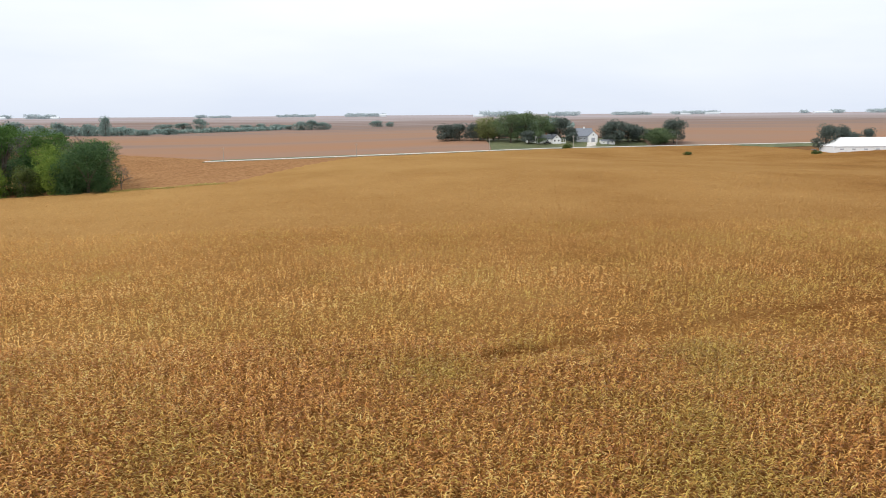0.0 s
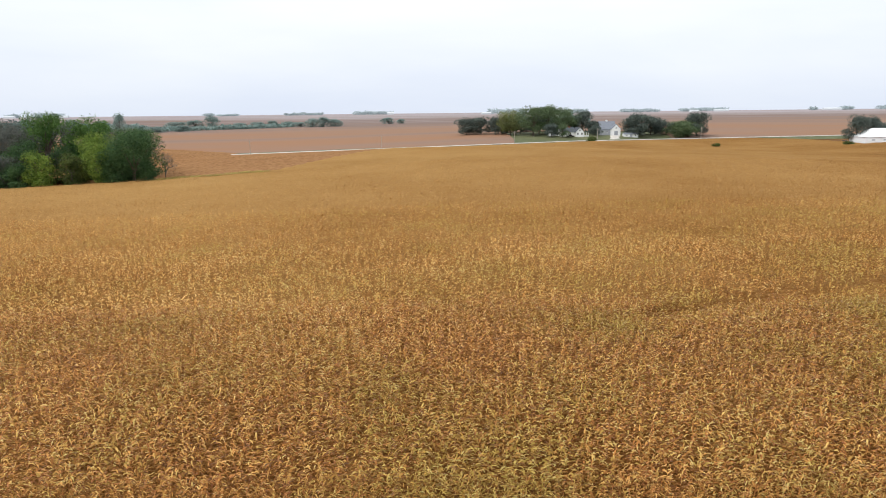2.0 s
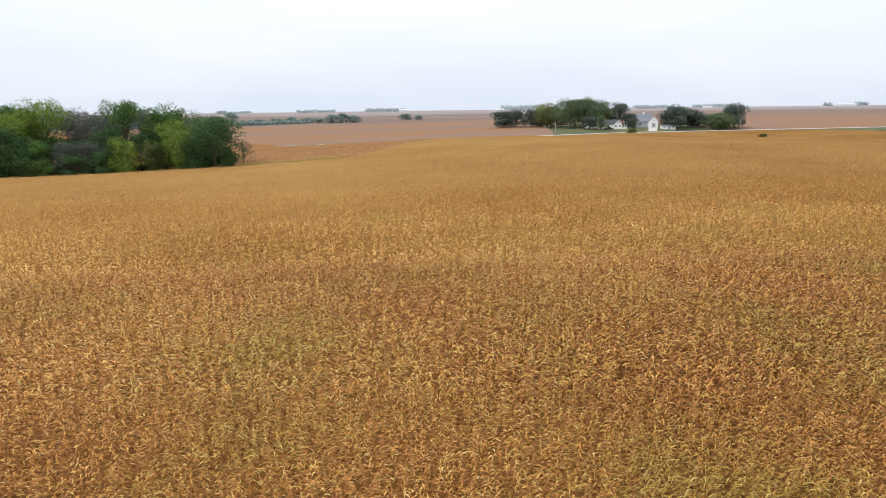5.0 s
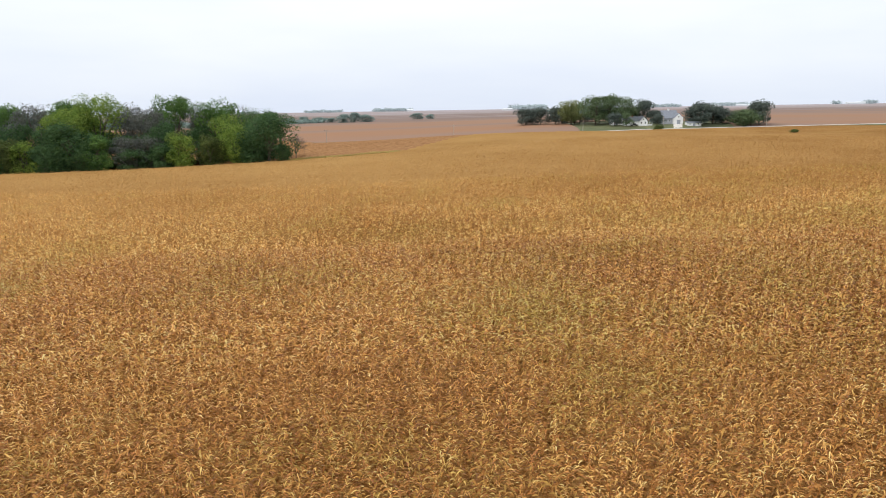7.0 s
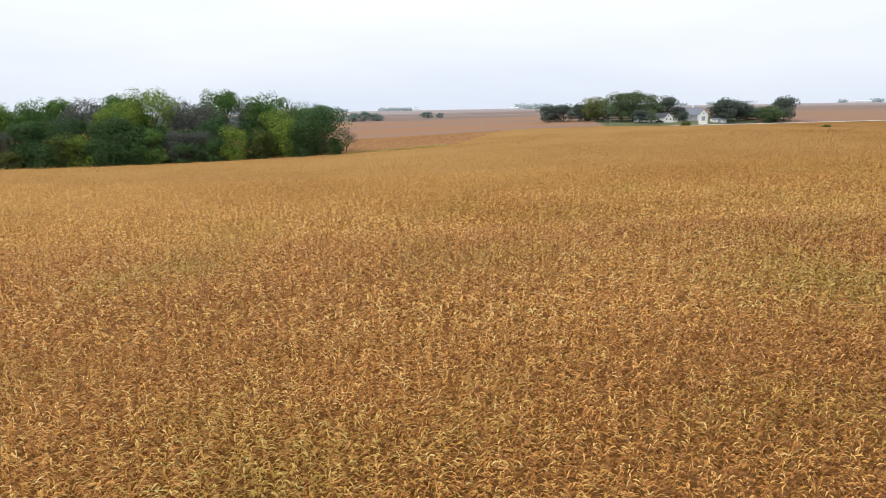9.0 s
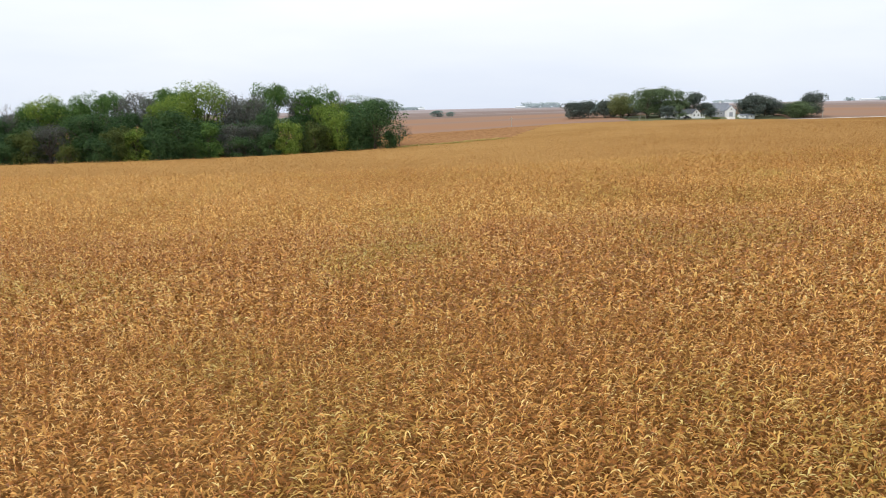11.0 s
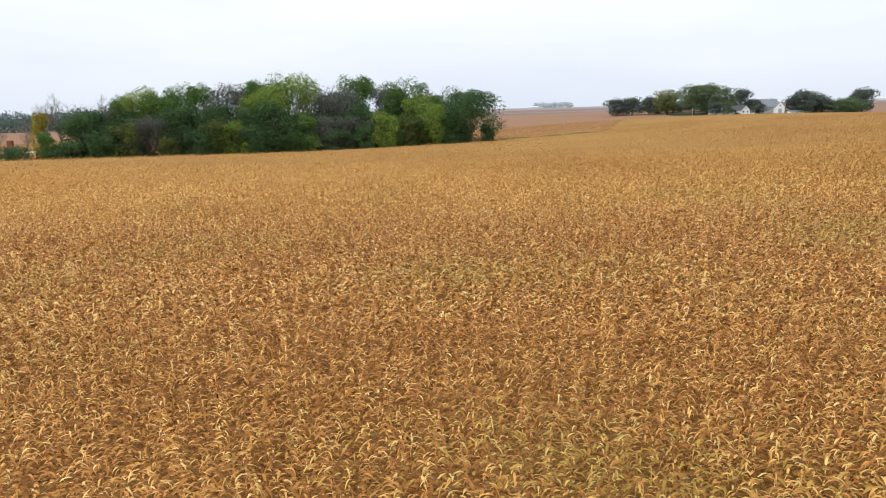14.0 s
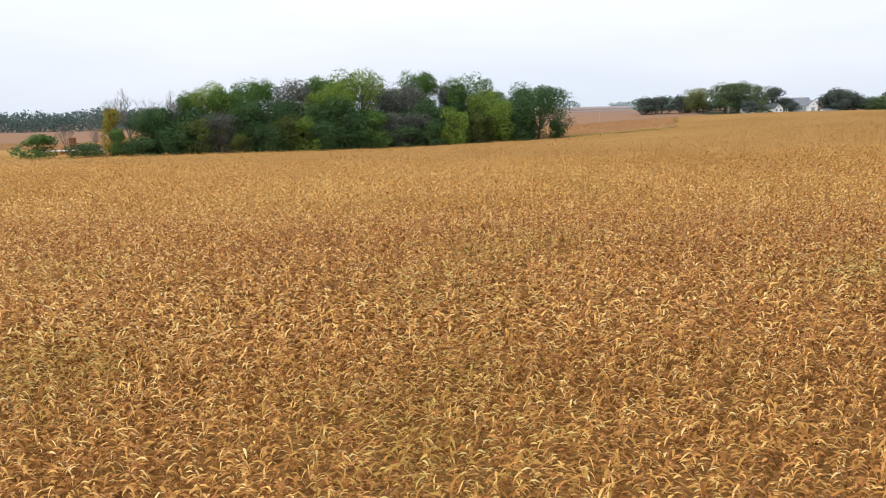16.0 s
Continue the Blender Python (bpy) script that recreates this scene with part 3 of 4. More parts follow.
BACK = [
    ("light", -192, 187, 11.5, 18.7), ("mid", -184, 195, 9.9, 19.6), ("mid", -187, 187, 10.1, 17.1),
    ("grey", -173, 202, 15.5, 20.2), ("mid", -167, 213, 13.1, 21.7), ("light", -157, 207, 14.3, 22.9),
    ("light", -163, 198, 12.2, 18.6), ("grey", -148, 215, 14.9, 17.9), ("mid", -141, 223, 14.4, 22.5),
    ("grey", -143, 211, 13.0, 19.1), ("grey", -133, 224, 12.1, 19.2), ("mid", -125, 221, 12.9, 20.6),
]
BACK2 = [
    ("light", -121, 217, 10.0, 16.1), ("dark", -111, 221, 13.6, 16.4), ("mid", -183, 206, 11.2, 20.4),
    ("mid", -198, 188, 10.2, 16.7), ("grey", -156, 223, 13.7, 20.6), ("mid", -131, 236, 12.7, 19.0),
    ("mid", -120, 235, 12.7, 16.2), ("mid", -175, 221, 13.7, 20.3), ("dark", -202, 184, 10.1, 12.3),
    ("dark", -191, 207, 12.8, 17.5), ("dark", -149, 237, 14.6, 19.2), ("mid", -121, 243, 12.7, 16.5),
]
BARE = [
    ("bare", -214, 178, 6.0, 14.8), ("bare", -209, 178, 7.5, 17.4), ("bare", -202, 184, 7.5, 17.0),
    ("bare", -118, 229, 13.3, 19.1), ("bare", -203, 186, 5.8, 15.2), ("snag", -226, 178, 3.6, 10.5),
    ("snag", -218, 177, 2.2, 9.4), ("bare", -99, 214, 5.5, 9.5), ("lowdark", -101, 206, 5.5, 7.0), ("bare", -107, 222, 6.0, 14.0),
]
YARD = [
    ("dark", 2, 524, 14.6, 12.9), ("dark", 13, 520, 16.2, 13.2), ("dark", 23, 512, 10.9, 13.3),
    ("light", 33, 505, 18.2, 17.0), ("mid", 38, 520, 17.1, 13.2), ("mid", 48, 492, 20.2, 19.8),
    ("mid", 59, 500, 20.5, 20.1), ("dark", 55, 515, 16.9, 13.9), ("light2", 72, 505, 16.6, 18.1),
    ("mid", 72, 520, 17.1, 11.3), ("dark", 85, 508, 14.2, 16.3), ("dark", 92, 502, 9.9, 9.3),
    ("dark", 96, 500, 8.2, 8.6), ("dark", 120, 490, 16.9, 15.7), ("dark", 132, 500, 16.4, 12.8),
    ("dark", 116, 496, 11.4, 10.4), ("dark", 142, 508, 12.5, 10.2), ("dark", 149, 505, 10.8, 8.9),
    ("midlow", 150, 490, 16.1, 12.5), ("light2", 157, 495, 13.8, 11.7), ("dark", 165, 500, 15.6, 17.4),
]
SHED_TREES = [("dark", 201, 368, 10.2, 14.4), ("dark", 212, 374, 10.3, 13.1), ("dark", 237, 390, 7.0, 10.7), ("dark", 223, 380, 6.2, 8.9)]

KINDS = {
    "dark": [make_tree("grove_tree", 1, 17, 15, 0.6, "dark", "dense dark green broadleaf tree in the grove", 0.33, 6720),
             make_tree("grove_tree", 12, 16, 13, 0.6, "dark", "dense dark green broadleaf tree in the grove", 0.33, 6080)],
    "mid": [make_tree("grove_tree", 3, 19, 13, 1.5, "mid", "tall green broadleaf tree in the grove", 0.33, 6080),
            make_tree("grove_tree", 4, 18, 12, 1.0, "mid", "tall green broadleaf tree in the grove", 0.33, 5760, tall=1.3)],
    "light": [make_tree("grove_tree", 5, 20, 13, 1.5, "light", "tall yellow-green tree in the grove", 0.33, 6080)],
    "midlight": [make_tree("grove_tree", 15, 13, 11, 0.5, "light", "light green tree at the edge of the corn", 0.31, 4800)],
    "grey": [make_tree("grove_tree", 6, 18, 13, 1.5, "grey", "thinning grey-brown tree in the grove", 0.29, 4500),
             make_tree("grove_tree", 16, 16, 12, 1.0, "grey", "thinning grey-brown tree in the grove", 0.29, 4200, tall=1.2)],
    "low": [make_tree("grove_shrub", 8, 10, 8.5, 0.2, "mid", "green shrub at the edge of the corn", 0.29, 3600, "shrub"),
            make_tree("grove_shrub", 18, 9, 8, 0.2, "olive", "olive green shrub at the edge of the corn", 0.29, 3600, "shrub")],
    "lowdark": [make_tree("grove_shrub", 9, 9, 9, 0.2, "dark", "dark green shrub at the edge of the corn", 0.29, 3900, "shrub")],
    "lowlight": [make_tree("grove_shrub", 10, 10, 7.5, 0.2, "light", "yellow-green shrub at the edge of the corn", 0.29, 3300, "shrub")],
    "yellow": [make_tree("autumn_tree", 11, 13, 6.5, 2.0, "yellow", "bright yellow autumn tree beside the grove", 0.29, 2850)],
    "bare": [make_bare("bare_tree", 31, 17, "leafless grey tree standing in the grove")],
    "snag": [make_bare("dead_tree", 32, 10, "small dead brown tree behind the shrubs")],
}
BASE = {"dark": [(15, 17), (13, 16)], "mid": [(13, 19), (12, 18)], "light": [(13, 20)], "midlight": [(11, 13)], "grey": [(13, 18), (12, 16)], "low": [(8.5, 10), (8, 9)],
        "lowdark": [(9, 9)], "lowlight": [(7.5, 10)], "yellow": [(6.5, 13)], "bare": [(11, 17)], "snag": [(7, 10)]}
FILL = [("dark", -111 - 9.2 * i, 219 - 4.2 * i + (i % 3) * 5, 12, 11.5 + i % 4) for i in range(11)]
used = set()
random.seed(11)
for i, (kind, x, y, w, h) in enumerate(FRONT + FRONT2 + BACK + BACK2 + BARE + FILL):
    j = i % len(KINDS[kind])
    w0, h0 = BASE[kind][j]
    first = (kind, j) not in used
    used.add((kind, j))
    seat(KINDS[kind][j], x, y, random.uniform(0, 6.28), (w / w0 * 1.2, w / w0 * 1.2, h / h0 * (1.12 if kind == "bare" else 1.05)), first=first)

# ---- trees of the farmyard and beside the long shed ----
FARM = {
    "dark": (make_tree("yard_tree", 21, 13, 13, 1.6, "yard", "dark green shade tree in the farmyard", 0.5, 2900), 13, 13),
    "mid": (make_tree("yard_tree", 22, 19, 19, 3.0, "yard_mid", "tall green shade tree in the farmyard", 0.5, 4000), 19, 19),
    "light": (make_tree("yard_tree", 23, 16, 17, 2.6, "yard_light", "yellow-green shade tree in the farmyard", 0.5, 3400), 17, 16),
    "light2": (make_tree("yard_tree", 24, 17, 16, 2.6, "yard_mid", "tall olive green tree in the farmyard", 0.5, 3000), 16, 17),
    "midlow": (make_tree("yard_tree", 25, 12, 15, 1.0, "yard_mid", "broad green tree beside the road", 0.5, 2800), 15, 12),
}
UNDER = [("dark", 8, 528, 10, 8), ("dark", 30, 515, 10, 8), ("dark", 42, 520, 12, 8), ("dark", 63, 512, 10, 8), ("dark", 80, 516, 10, 8), ("mid", 66, 477, 9, 9), ("dark", 59, 480, 10, 9), ("dark", 90, 487, 8, 7),
         ("dark", 126, 506, 12, 8), ("dark", 138, 510, 12, 7), ("dark", 155, 510, 12, 8)]
used = set()
for i, (kind, x, y, w, h) in enumerate(YARD + SHED_TREES + UNDER):
    ob, w0, h0 = FARM[kind]
    seat(ob, x, y, i * 1.7, (w / w0 * 1.3, w / w0 * 1.3, h / h0 * 1.05), first=kind not in used)
    used.add(kind)

# ---- buildings ----
def gable_roof(bm, x0, x1, y0, y1, z, rise, over=0.4, thick=0.18):
    """Two roof slabs with the ridge along x."""
    ym = (y0 + y1) / 2
    for a in (y0, y1):
        o = -over if a == y0 else over
        k = rise / (ym - y0)
        lo, hi = Vector((0, a + o, z - over * k)), Vector((0, ym, z + rise))
        vs = [bm.verts.new((x, p.y, p.z + t)) for t in (0, thick) for x in (x0 - over, x1 + over) for p in (lo, hi)]
        for f in ((0, 1, 3, 2), (4, 6, 7, 5), (0, 2, 6, 4), (1, 5, 7, 3), (0, 4, 5, 1), (2, 3, 7, 6)):
            bm.faces.new([vs[i] for i in f])
    bmesh.ops.recalc_face_normals(bm, faces=bm.faces)
    return bm


def house_shell(bm, x0, x1, y0, y1, z1, rise):
    """Walls with a gable at both ends of x; the ridge runs along x."""
    ym = (y0 + y1) / 2
    pts = [(y0, -0.8), (y1, -0.8), (y1, z1), (ym, z1 + rise), (y0, z1)]
    a = [bm.verts.new((x0, *p)) for p in pts]
    b = [bm.verts.new((x1, *p)) for p in pts]
    bm.faces.new(a[::-1])
    bm.faces.new(b)
    for i in range(5):
        bm.faces.new((a[i], a[(i + 1) % 5], b[(i + 1) % 5], b[i]))
    bmesh.ops.recalc_face_normals(bm, faces=bm.faces)
    return bm


def window(parent, x, y, z, w, h, axis="y"):
    """A framed window proud of the wall that faces -y (or -x)."""
    bm = bmesh.new()
    for s in (-1, 1):
        box(bm, x + s * w / 2 - 0.06, x + s * w / 2 + 0.06, y - 0.06, y, z - h / 2 - 0.06, z + h / 2 + 0.06)
        box(bm, x - w / 2 + 0.06, x + w / 2 - 0.06, y - 0.06, y, z + s * h / 2 - 0.06, z + s * h / 2 + 0.06)
    root = part("window", bm, M_WHITE, parent)
    pane = part("pane", box(bmesh.new(), x - w / 2 + 0.06, x + w / 2 - 0.06, y - 0.03, y - 0.005, z - h / 2 + 0.06, z + h / 2 - 0.06), M_GLASS, root)
    if axis == "x":
        root.matrix_basis = Matrix.Rotation(-math.pi / 2, 4, "Z")
    return root


def place(root, x, y, z, turn=0.0):
    root.matrix_basis = pose(x, y, z, 0, 0, turn)
    return root


# the cottage: a white gable to the road, a wing with a dark roof, a porch
cottage = tagged(new("cottage"), "small white farm cottage with dark roof and gabled porch", "house")
part("wing_wall", house_shell(bmesh.new(), -10, 0, 1.5, 8.5, 2.9, 2.6), M_WHITE, cottage)
part("wing_roof", gable_roof(bmesh.new(), -10, 0, 1.5, 8.5, 2.9, 2.6), M_DARKROOF, cottage)
gw = part("gable_wall", house_shell(bmesh.new(), -1.5, 9, -2.8, 2.8, 2.9, 2.7), M_WHITE, cottage)
gr = part("gable_roof", gable_roof(bmesh.new(), -1.5, 9, -2.8, 2.8, 2.9, 2.7), M_DARKROOF, cottage)
for o in (gw, gr):
    o.matrix_basis = Matrix.Translation((2.8, 0, 0)) @ Matrix.Rotation(math.pi / 2, 4, "Z")
window(cottage, 1.4, -1.5, 1.5, 1.0, 1.3)
window(cottage, 4.2, -1.5, 1.5, 1.0, 1.3)
window(cottage, 2.8, -1.5, 3.7, 0.8, 0.9)
window(cottage, -3, 1.5, 1.6, 1.1, 1.2)
window(cottage, -7, 1.5, 1.6, 1.1, 1.2)
part("porch_roof", box(bmesh.new(), 5.9, 9.4, -1.0, 3.6, 2.4, 2.6, 0.03), M_DARKROOF, cottage)
part("porch_deck", box(bmesh.new(), 5.7, 9.3, -0.9, 3.6, -0.6, 0.35, 0.02), M_WHITE, cottage)
for x in (6.1, 7.6, 9.1):
    part("porch_post", box(bmesh.new(), x - 0.09, x + 0.09, -0.85, -0.67, 0.35, 2.4), M_WHITE, cottage)
part("chimney", box(bmesh.new(), -3.4, -2.6, 4.6, 5.4, 4.8, 6.5, 0.03), M_RUST, cottage)
place(cottage, 75.5, 482, float(land(78, 482)) + 0.75, 6)

# the barn: grey boards and roof, a white gabled front
barn = tagged(new("barn"), "old grey barn with a steep roof and a white gabled front", "barn")
part("wall", house_shell(bmesh.new(), -8, 4, 0, 11, 4.6, 5.6), M_GREYWALL, barn)
part("roof", gable_roof(bmesh.new(), -8, 4, 0, 11, 4.6, 5.6, 0.5), M_GREYROOF, barn)
f1 = part("front_wall", house_shell(bmesh.new(), -4, 4, -3.5, 3.5, 4.6, 3.4), M_WHITE, barn, "white boarded front")
f2 = part("front_roof", gable_roof(bmesh.new(), -3.9, 3.8, -3.5, 3.5, 4.6, 3.4, 0.3), M_GREYROOF, barn)
for o in (f1, f2):
    o.matrix_basis = Matrix.Translation((3.2, 1.0, 0)) @ Matrix.Rotation(math.pi / 2, 4, "Z")
bd = part("barn_door", box(bmesh.new(), 1.8, 4.6, -3.08, -3.0, -0.2, 3.0, 0.02), M_GREYWALL, barn)
window(barn, 3.2, -3.0, 5.3, 0.9, 0.9)
window(barn, -5.5, 0.0, 2.4, 1.0, 1.0)
window(barn, -3.0, 0.0, 2.4, 1.0, 1.0)
part("cupola", box(bmesh.new(), -2.6, -1.4, 4.9, 6.1, 9.7, 11.3, 0.08), M_WHITE, barn)
place(barn, 102.5, 494, float(land(104, 494)) + 0.6, 5)
barn.scale = (0.9, 0.9, 0.9)

low_shed = tagged(new("low_shed"), "low white shed with a shallow grey roof", "shed")
part("wall", house_shell(bmesh.new(), -5, 5, 0, 4, 2.1, 0.9), M_WHITE, low_shed)
part("roof", gable_roof(bmesh.new(), -5, 5, 0, 4, 2.1, 0.9, 0.25, 0.1), M_GREYROOF, low_shed)
part("door", box(bmesh.new(), -0.9, 0.9, -0.06, -0.01, -0.1, 1.9, 0.01), M_GREYWALL, low_shed)
window(low_shed, -3, 0, 1.3, 0.8, 0.7)
window(low_shed, 3, 0, 1.3, 0.8, 0.7)
place(low_shed, 115, 487, float(land(115, 487)) + 0.4, 4)

garage = tagged(new("garage"), "small white garage under the yard trees", "garage")
part("wall", house_shell(bmesh.new(), -3, 3, 0, 5, 2.3, 1.3), M_WHITE, garage)
part("roof", gable_roof(bmesh.new(), -3, 3, 0, 5, 2.3, 1.3, 0.25, 0.1), M_DARKROOF, garage)
part("garage_door", box(bmesh.new(), -1.6, 1.6, -0.06, -0.01, 0.0, 2.0, 0.01), M_GREYWALL, garage)
place(garage, 61.5, 489, float(land(61, 489)) + 0.5, 3)

# the long shed: white sheet walls with small openings, hipped end
long_shed = tagged(new("long_shed"), "long white metal shed with a white roof and small wall vents", "shed")
bm = bmesh.new()
box(bm, 0, 62, 0, 15, -1.2, 2.9)
part("wall", bm, M_SHED, long_shed)
bm = bmesh.new()
o = 0.35
v = [bm.verts.new(p) for p in ((-o, -o, 2.9), (62 + o, -o, 2.9), (62 + o, 15 + o, 2.9), (-o, 15 + o, 2.9), (6.5, 7.5, 7.2), (55.5, 7.5, 7.2))]
for f in ((0, 1, 5, 4), (2, 3, 4, 5), (3, 0, 4), (1, 2, 5), (3, 2, 1, 0)):
    bm.faces.new([v[i] for i in f])
bmesh.ops.recalc_face_normals(bm, faces=bm.faces)
part("roof", bm, M_SHED, long_shed)
for i in range(10):
    x = 4 + 6 * i
    part("vent", box(bmesh.new(), x - 0.9, x + 0.9, -0.07, -0.01, 1.2, 1.75, 0.02), M_GREYWALL, long_shed)
part("door", box(bmesh.new(), 20.2, 21.6, -0.07, -0.01, -0.9, 1.2, 0.02), M_GREYWALL, long_shed)
for i in range(20):
    x = 0.6 + 3.2 * i
    part("seam", box(bmesh.new(), x - 0.05, x + 0.05, -0.045, -0.002, -1.1, 2.9), M_SHED, long_shed)
place(long_shed, 199.5, 357, float(land(205, 358)) + 0.9, -2)

# ---- poles along the road ----
def make_pole():
    root = tagged(new("utility_pole"), "weathered grey wooden utility pole beside the road", "pole", "poles along the road")
    bm = bmesh.new()
    limb(bm, (0, 0, -1), (0, 0, 8.4), 0.17, 0.12, 10)
    part("pole", bm, M_POLE, root)
    part("crossarm", box(bmesh.new(), -1.1, 1.1, -0.06, 0.06, 7.6, 7.75, 0.01), M_POLE, root)
    for x in (-0.95, 0.0, 0.95):
        bm = bmesh.new()
        limb(bm, (x, 0, 7.75), (x, 0, 7.95), 0.06, 0.04, 8)
        part("insulator", bm, M_GLASS, root)
    return root


pole = make_pole()
for i, (x, y) in enumerate([(29.5, 436), (-50.7, 414), (-123, 394), (157, 470), (86, 460)]):
    m = Matrix.Translation((x, y, float(road_z(x)) - 0.7))
    if i:
        copy_thing(pole, m)
    else:
        pole.matrix_basis = m

# ---- bushes by the road and in the field ----
bush = make_tree("roadside_bush", 41, 4.6, 7.2, 0.1, "olive", "round grey-green bush beside the gravel road", 0.35, 1500, "bush")
seat(bush, 80, 448, 0.4, (1, 1, 1), dz=0.4, first=True)
field_bush = make_tree("field_bush", 42, 2.4, 7, 0.1, "olive", "low olive bush growing out of the corn", 0.3, 1300, "bush")
seat(field_bush, 186, 347, 0.0, (1, 1, 1), dz=1.2, first=True)
seat(field_bush, 133, 379, 1.0, (0.75, 0.75, 0.8), dz=2.2)
seat(field_bush, 97, 440, 2.0, (0.6, 0.6, 0.7), dz=0.6)
seat(field_bush, 104, 442, 3.0, (0.7, 0.6, 0.6), dz=0.6)

# ---- vehicles by the buildings ----
def make_car(name, label, body, cab):
    root = tagged(new(name), label, "vehicle")
    bm = bmesh.new()
    box(bm, -2.6, 2.6, -0.95, 0.95, 0.45, 1.05, 0.12)
    part("body", bm, body, root)
    bm = bmesh.new()
    box(bm, -0.9, 1.2, -0.85, 0.85, 1.05, 1.75, 0.18)
    part("cab", bm, cab, root)
    for x in (-1.7, 1.7):
        for y in (-0.85, 0.85):
            bm = bmesh.new()
            limb(bm, (x, y - 0.12, 0.38), (x, y + 0.12, 0.38), 0.38, 0.38, 14)
            wheel = part("wheel", bm, M_RUBBER, root)
    return root


car = make_car("pickup", "dark pickup truck parked beside the cottage", M_DARKPAINT, M_GLASS)
place(car, 71.5, 478, float(land(71.5, 478)) + 0.45, 8)
pick = make_car("pickup", "white pickup truck parked at the long shed", M_WHITE, M_GLASS)
place(pick, 193, 364, float(land(193, 364)) + 0.9, 20)
mound = tagged(new("soil_heap"), "low brown heap of soil beside the shed", "heap", kind="")
bm = bmesh.new()
bmesh.ops.create_icosphere(bm, subdivisions=3, radius=1.0)
for vert in bm.verts:
    vert.co = Vector((vert.co.x * 3.6, vert.co.y * 2.2, vert.co.z * 1.2)) * (1 + 0.18 * noise.noise(vert.co * 2.0))
part("heap", bm, M_SOIL, mound, smooth=True)
place(mound, 189, 358, float(land(189, 358)) + 0.9)

# ---- the scrap corner behind the shrubs at the grove's west end ----
scrap = tagged(new("rusty_hopper"), "rusty upright steel hopper standing behind shrubs", "machine")
part("body", box(bmesh.new(), -0.7, 0.7, -0.7, 0.7, 1.2, 6.6, 0.15), M_RUST, scrap)
part("chute", box(bmesh.new(), -3.6, -1.0, -0.5, 0.5, 1.4, 3.0, 0.1), M_RUST, scrap)
for x in (-0.6, 0.6):
    for y in (-0.6, 0.6):
        part("leg", box(bmesh.new(), x - 0.08, x + 0.08, y - 0.08, y + 0.08, -0.2, 1.2), M_RUST, scrap)
place(scrap, -232, 192, float(land(-232, 192)), 10)
pipe = tagged(new("irrigation_pipe"), "long pale pipe on low stands behind shrubs", "pipe")
bm = bmesh.new()
limb(bm, (-9, 0, 3.1), (9, 0, 3.3), 0.2, 0.2, 10)
part("pipe", bm, M_WHITE, pipe)
for x in (-8, -3, 3, 8):
    part("stand", box(bmesh.new(), x - 0.08, x + 0.08, -0.08, 0.08, -0.3, 3.0), M_RUST, pipe)
place(pipe, -231, 188, float(land(-231, 188)), 4)

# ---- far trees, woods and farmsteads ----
far_tree = make_tree("far_tree", 51, 16, 14, 0.5, "far", "tree far out in the fields, haze painted into its green", 0.8, 1300)
far_tree2 = make_tree("far_tree", 52, 14, 18, 0.3, "far", "clump of trees far out in the fields, haze painted into its green", 0.8, 1400)
FAR = [(-490, 1028, 18, 27), (-520, 1035, 22, 17), (-545, 1000, 26, 19), (-575, 1010, 22, 16), (-600, 990, 30, 20), (-450, 1060, 26, 9), (-425, 1100, 24, 10),
       (-452, 1320, 24, 21), (-480, 1310, 30, 14), (-510, 1300, 34, 12), (-400, 1320, 26, 9), (-370, 1330, 26, 10), (-340, 1325, 22, 12), (-310, 1330, 24, 10), (-285, 1320, 20, 9),
       (-258, 1290, 28, 15), (-238, 1290, 24, 17), (-217, 1295, 26, 13), (-128, 1390, 24, 12), (-103, 1400, 16, 9)]
random.seed(5)
for i, (x, y, w, h) in enumerate(FAR):
    ob, w0, h0 = ((far_tree, 14, 16), (far_tree2, 18, 14))[i % 2]
    seat(ob, x, y, i * 1.3, (w / w0 * 1.25, w / w0 * 1.25, h / h0 * 1.12), first=i < 2)


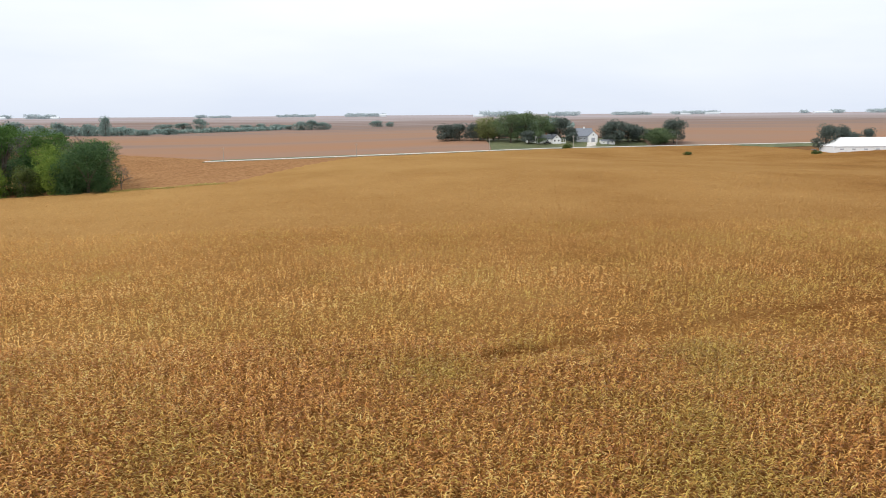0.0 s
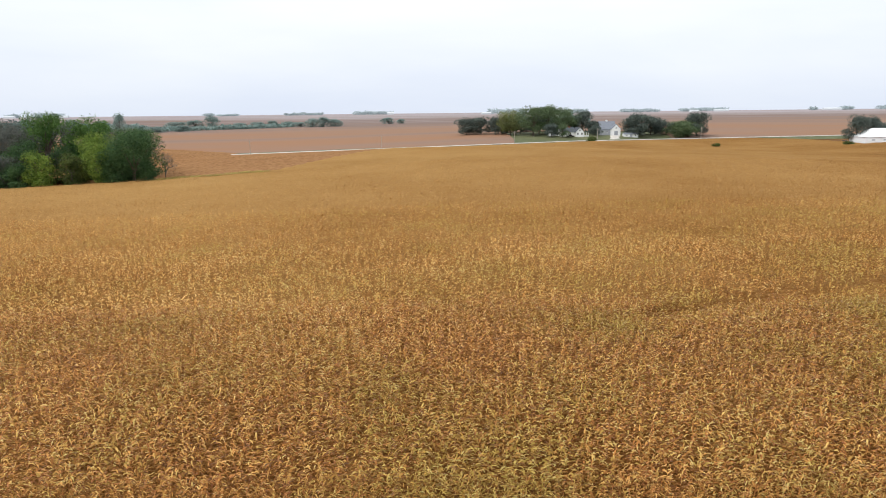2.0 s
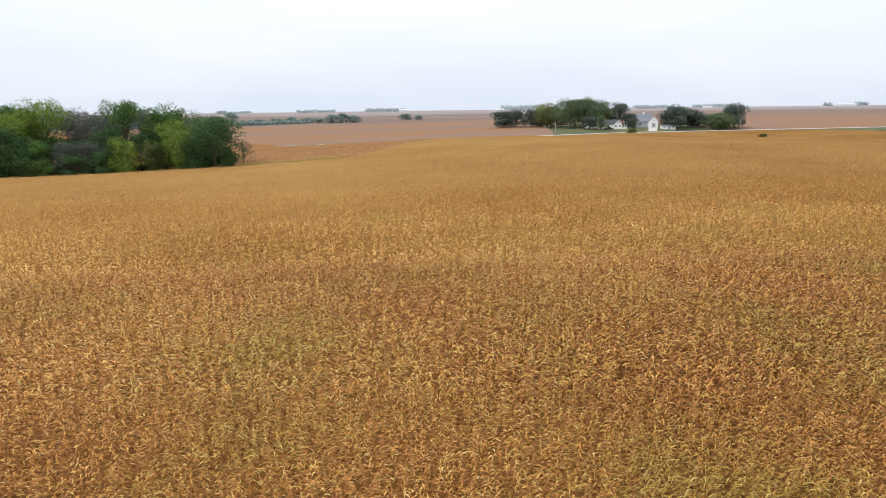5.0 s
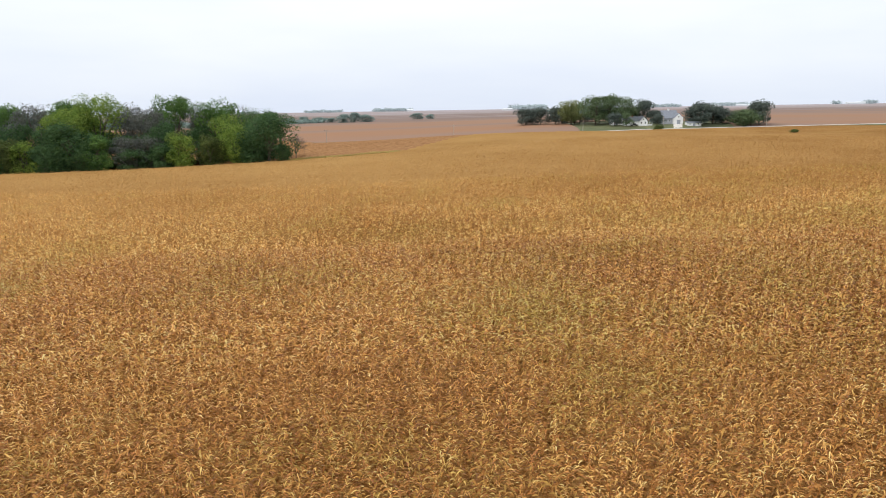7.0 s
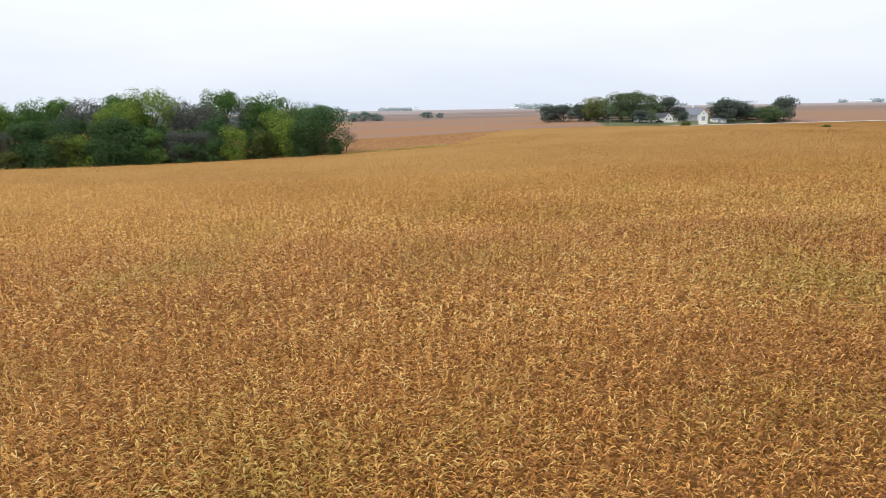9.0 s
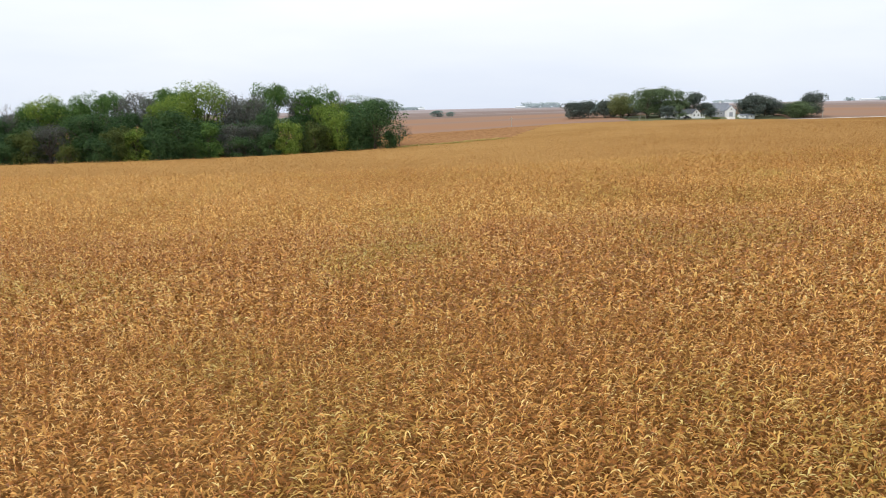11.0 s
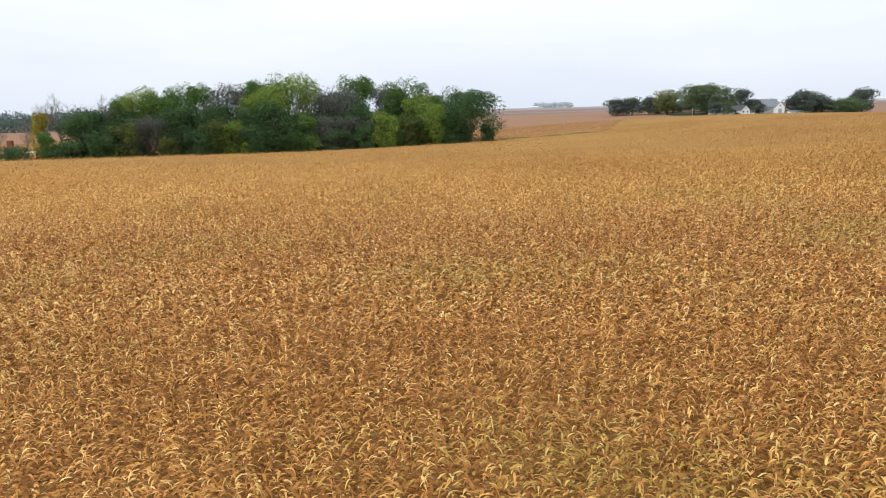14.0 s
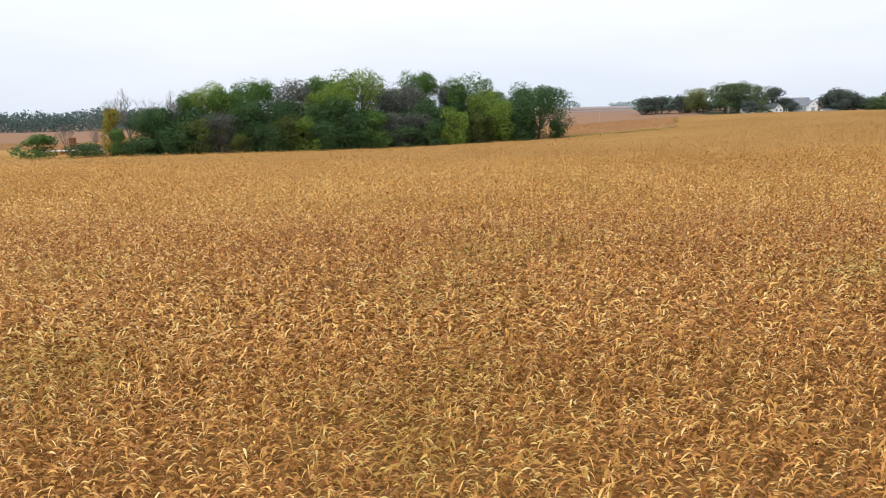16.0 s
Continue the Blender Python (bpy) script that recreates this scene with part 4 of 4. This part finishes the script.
def belt(name, label, x0, y0, x1, y1, count, size, tall, mat, depth=20.0):
    """A far belt of trees, one uneven mass of leaf sprays."""
    rng = random.Random(count + int(x0))
    co, fa = [], []
    for i in range(count):
        u = rng.random()
        x, y = x0 + (x1 - x0) * u + rng.gauss(0, 3), y0 + (y1 - y0) * u + rng.uniform(-depth, depth)
        top = tall * (0.66 + 0.34 * noise.noise(Vector((x * 0.035, y * 0.035, 1.0))) + 0.22 * noise.noise(Vector((x * 0.11, y * 0.11, 4.0))))
        p = Vector((x, y, float(land(x, y)) + max(0.3, top * rng.random() ** 0.6)))
        nrm = Vector((rng.gauss(0, 0.6), rng.gauss(-0.5, 0.6), rng.gauss(0.6, 0.6))).normalized()
        t = nrm.orthogonal().normalized()
        t.rotate(Matrix.Rotation(rng.uniform(0, 6.28), 3, nrm))
        b = nrm.cross(t) * size * 0.6
        s = t * size * rng.uniform(0.6, 1.3)
        k = len(co)
        co += [p - s, p + b, p + s, p - b]
        fa.append((k, k + 1, k + 2, k + 3))
    me = bpy.data.meshes.new(name)
    me.from_pydata([tuple(c) for c in co], [], fa)
    me.materials.append(mat)
    return tagged(new(name, me), label, "woods", kind="stuff")


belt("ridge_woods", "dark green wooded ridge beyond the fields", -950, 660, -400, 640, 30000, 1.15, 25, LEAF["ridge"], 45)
belt("creek_woods", "line of trees along the creek, painted hazy", -680, 1050, -470, 1080, 3000, 2.4, 17, LEAF["far"])
belt("creek_woods", "line of low trees along the creek, painted hazy", -480, 1120, -300, 1330, 2200, 2.4, 10, LEAF["far"])
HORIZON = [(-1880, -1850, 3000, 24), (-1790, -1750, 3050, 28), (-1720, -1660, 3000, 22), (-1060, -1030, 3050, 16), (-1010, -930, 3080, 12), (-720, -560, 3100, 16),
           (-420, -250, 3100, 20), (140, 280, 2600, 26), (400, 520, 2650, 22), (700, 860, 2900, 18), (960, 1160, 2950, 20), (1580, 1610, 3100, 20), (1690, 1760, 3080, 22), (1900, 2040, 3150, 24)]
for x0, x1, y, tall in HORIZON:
    belt("horizon_woods", "clump of trees near the horizon, paled by painted haze", x0, y, x1, y + 30, int(180 + (x1 - x0) * 5), 3.4, tall, LEAF["hazy"], 26)
belt("shelter_belt", "trees behind the farmyard, blued by painted haze", 60, 800, 150, 830, 1100, 2.4, 15, LEAF["far"])


def far_barn(x, y, length, tall, turn=0.0):
    root = tagged(new("far_barn"), "white barn of a farmstead far across the fields", "barn", "far farmsteads")
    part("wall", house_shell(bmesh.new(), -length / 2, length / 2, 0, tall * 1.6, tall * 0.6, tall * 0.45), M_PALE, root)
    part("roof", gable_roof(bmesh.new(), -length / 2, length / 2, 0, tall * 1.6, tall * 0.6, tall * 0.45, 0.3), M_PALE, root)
    return place(root, x, y, float(land(x, y)) + 0.9, turn)


for x, y, l, h in [(130, 2540, 34, 8), (1110, 2900, 60, 7), (1640, 3040, 80, 9), (-1620, 2960, 34, 9), (-1850, 2960, 44, 9), (-255, 3060, 30, 10), (1000, 2900, 40, 6)]:
    far_barn(x, y, l, h, 4)
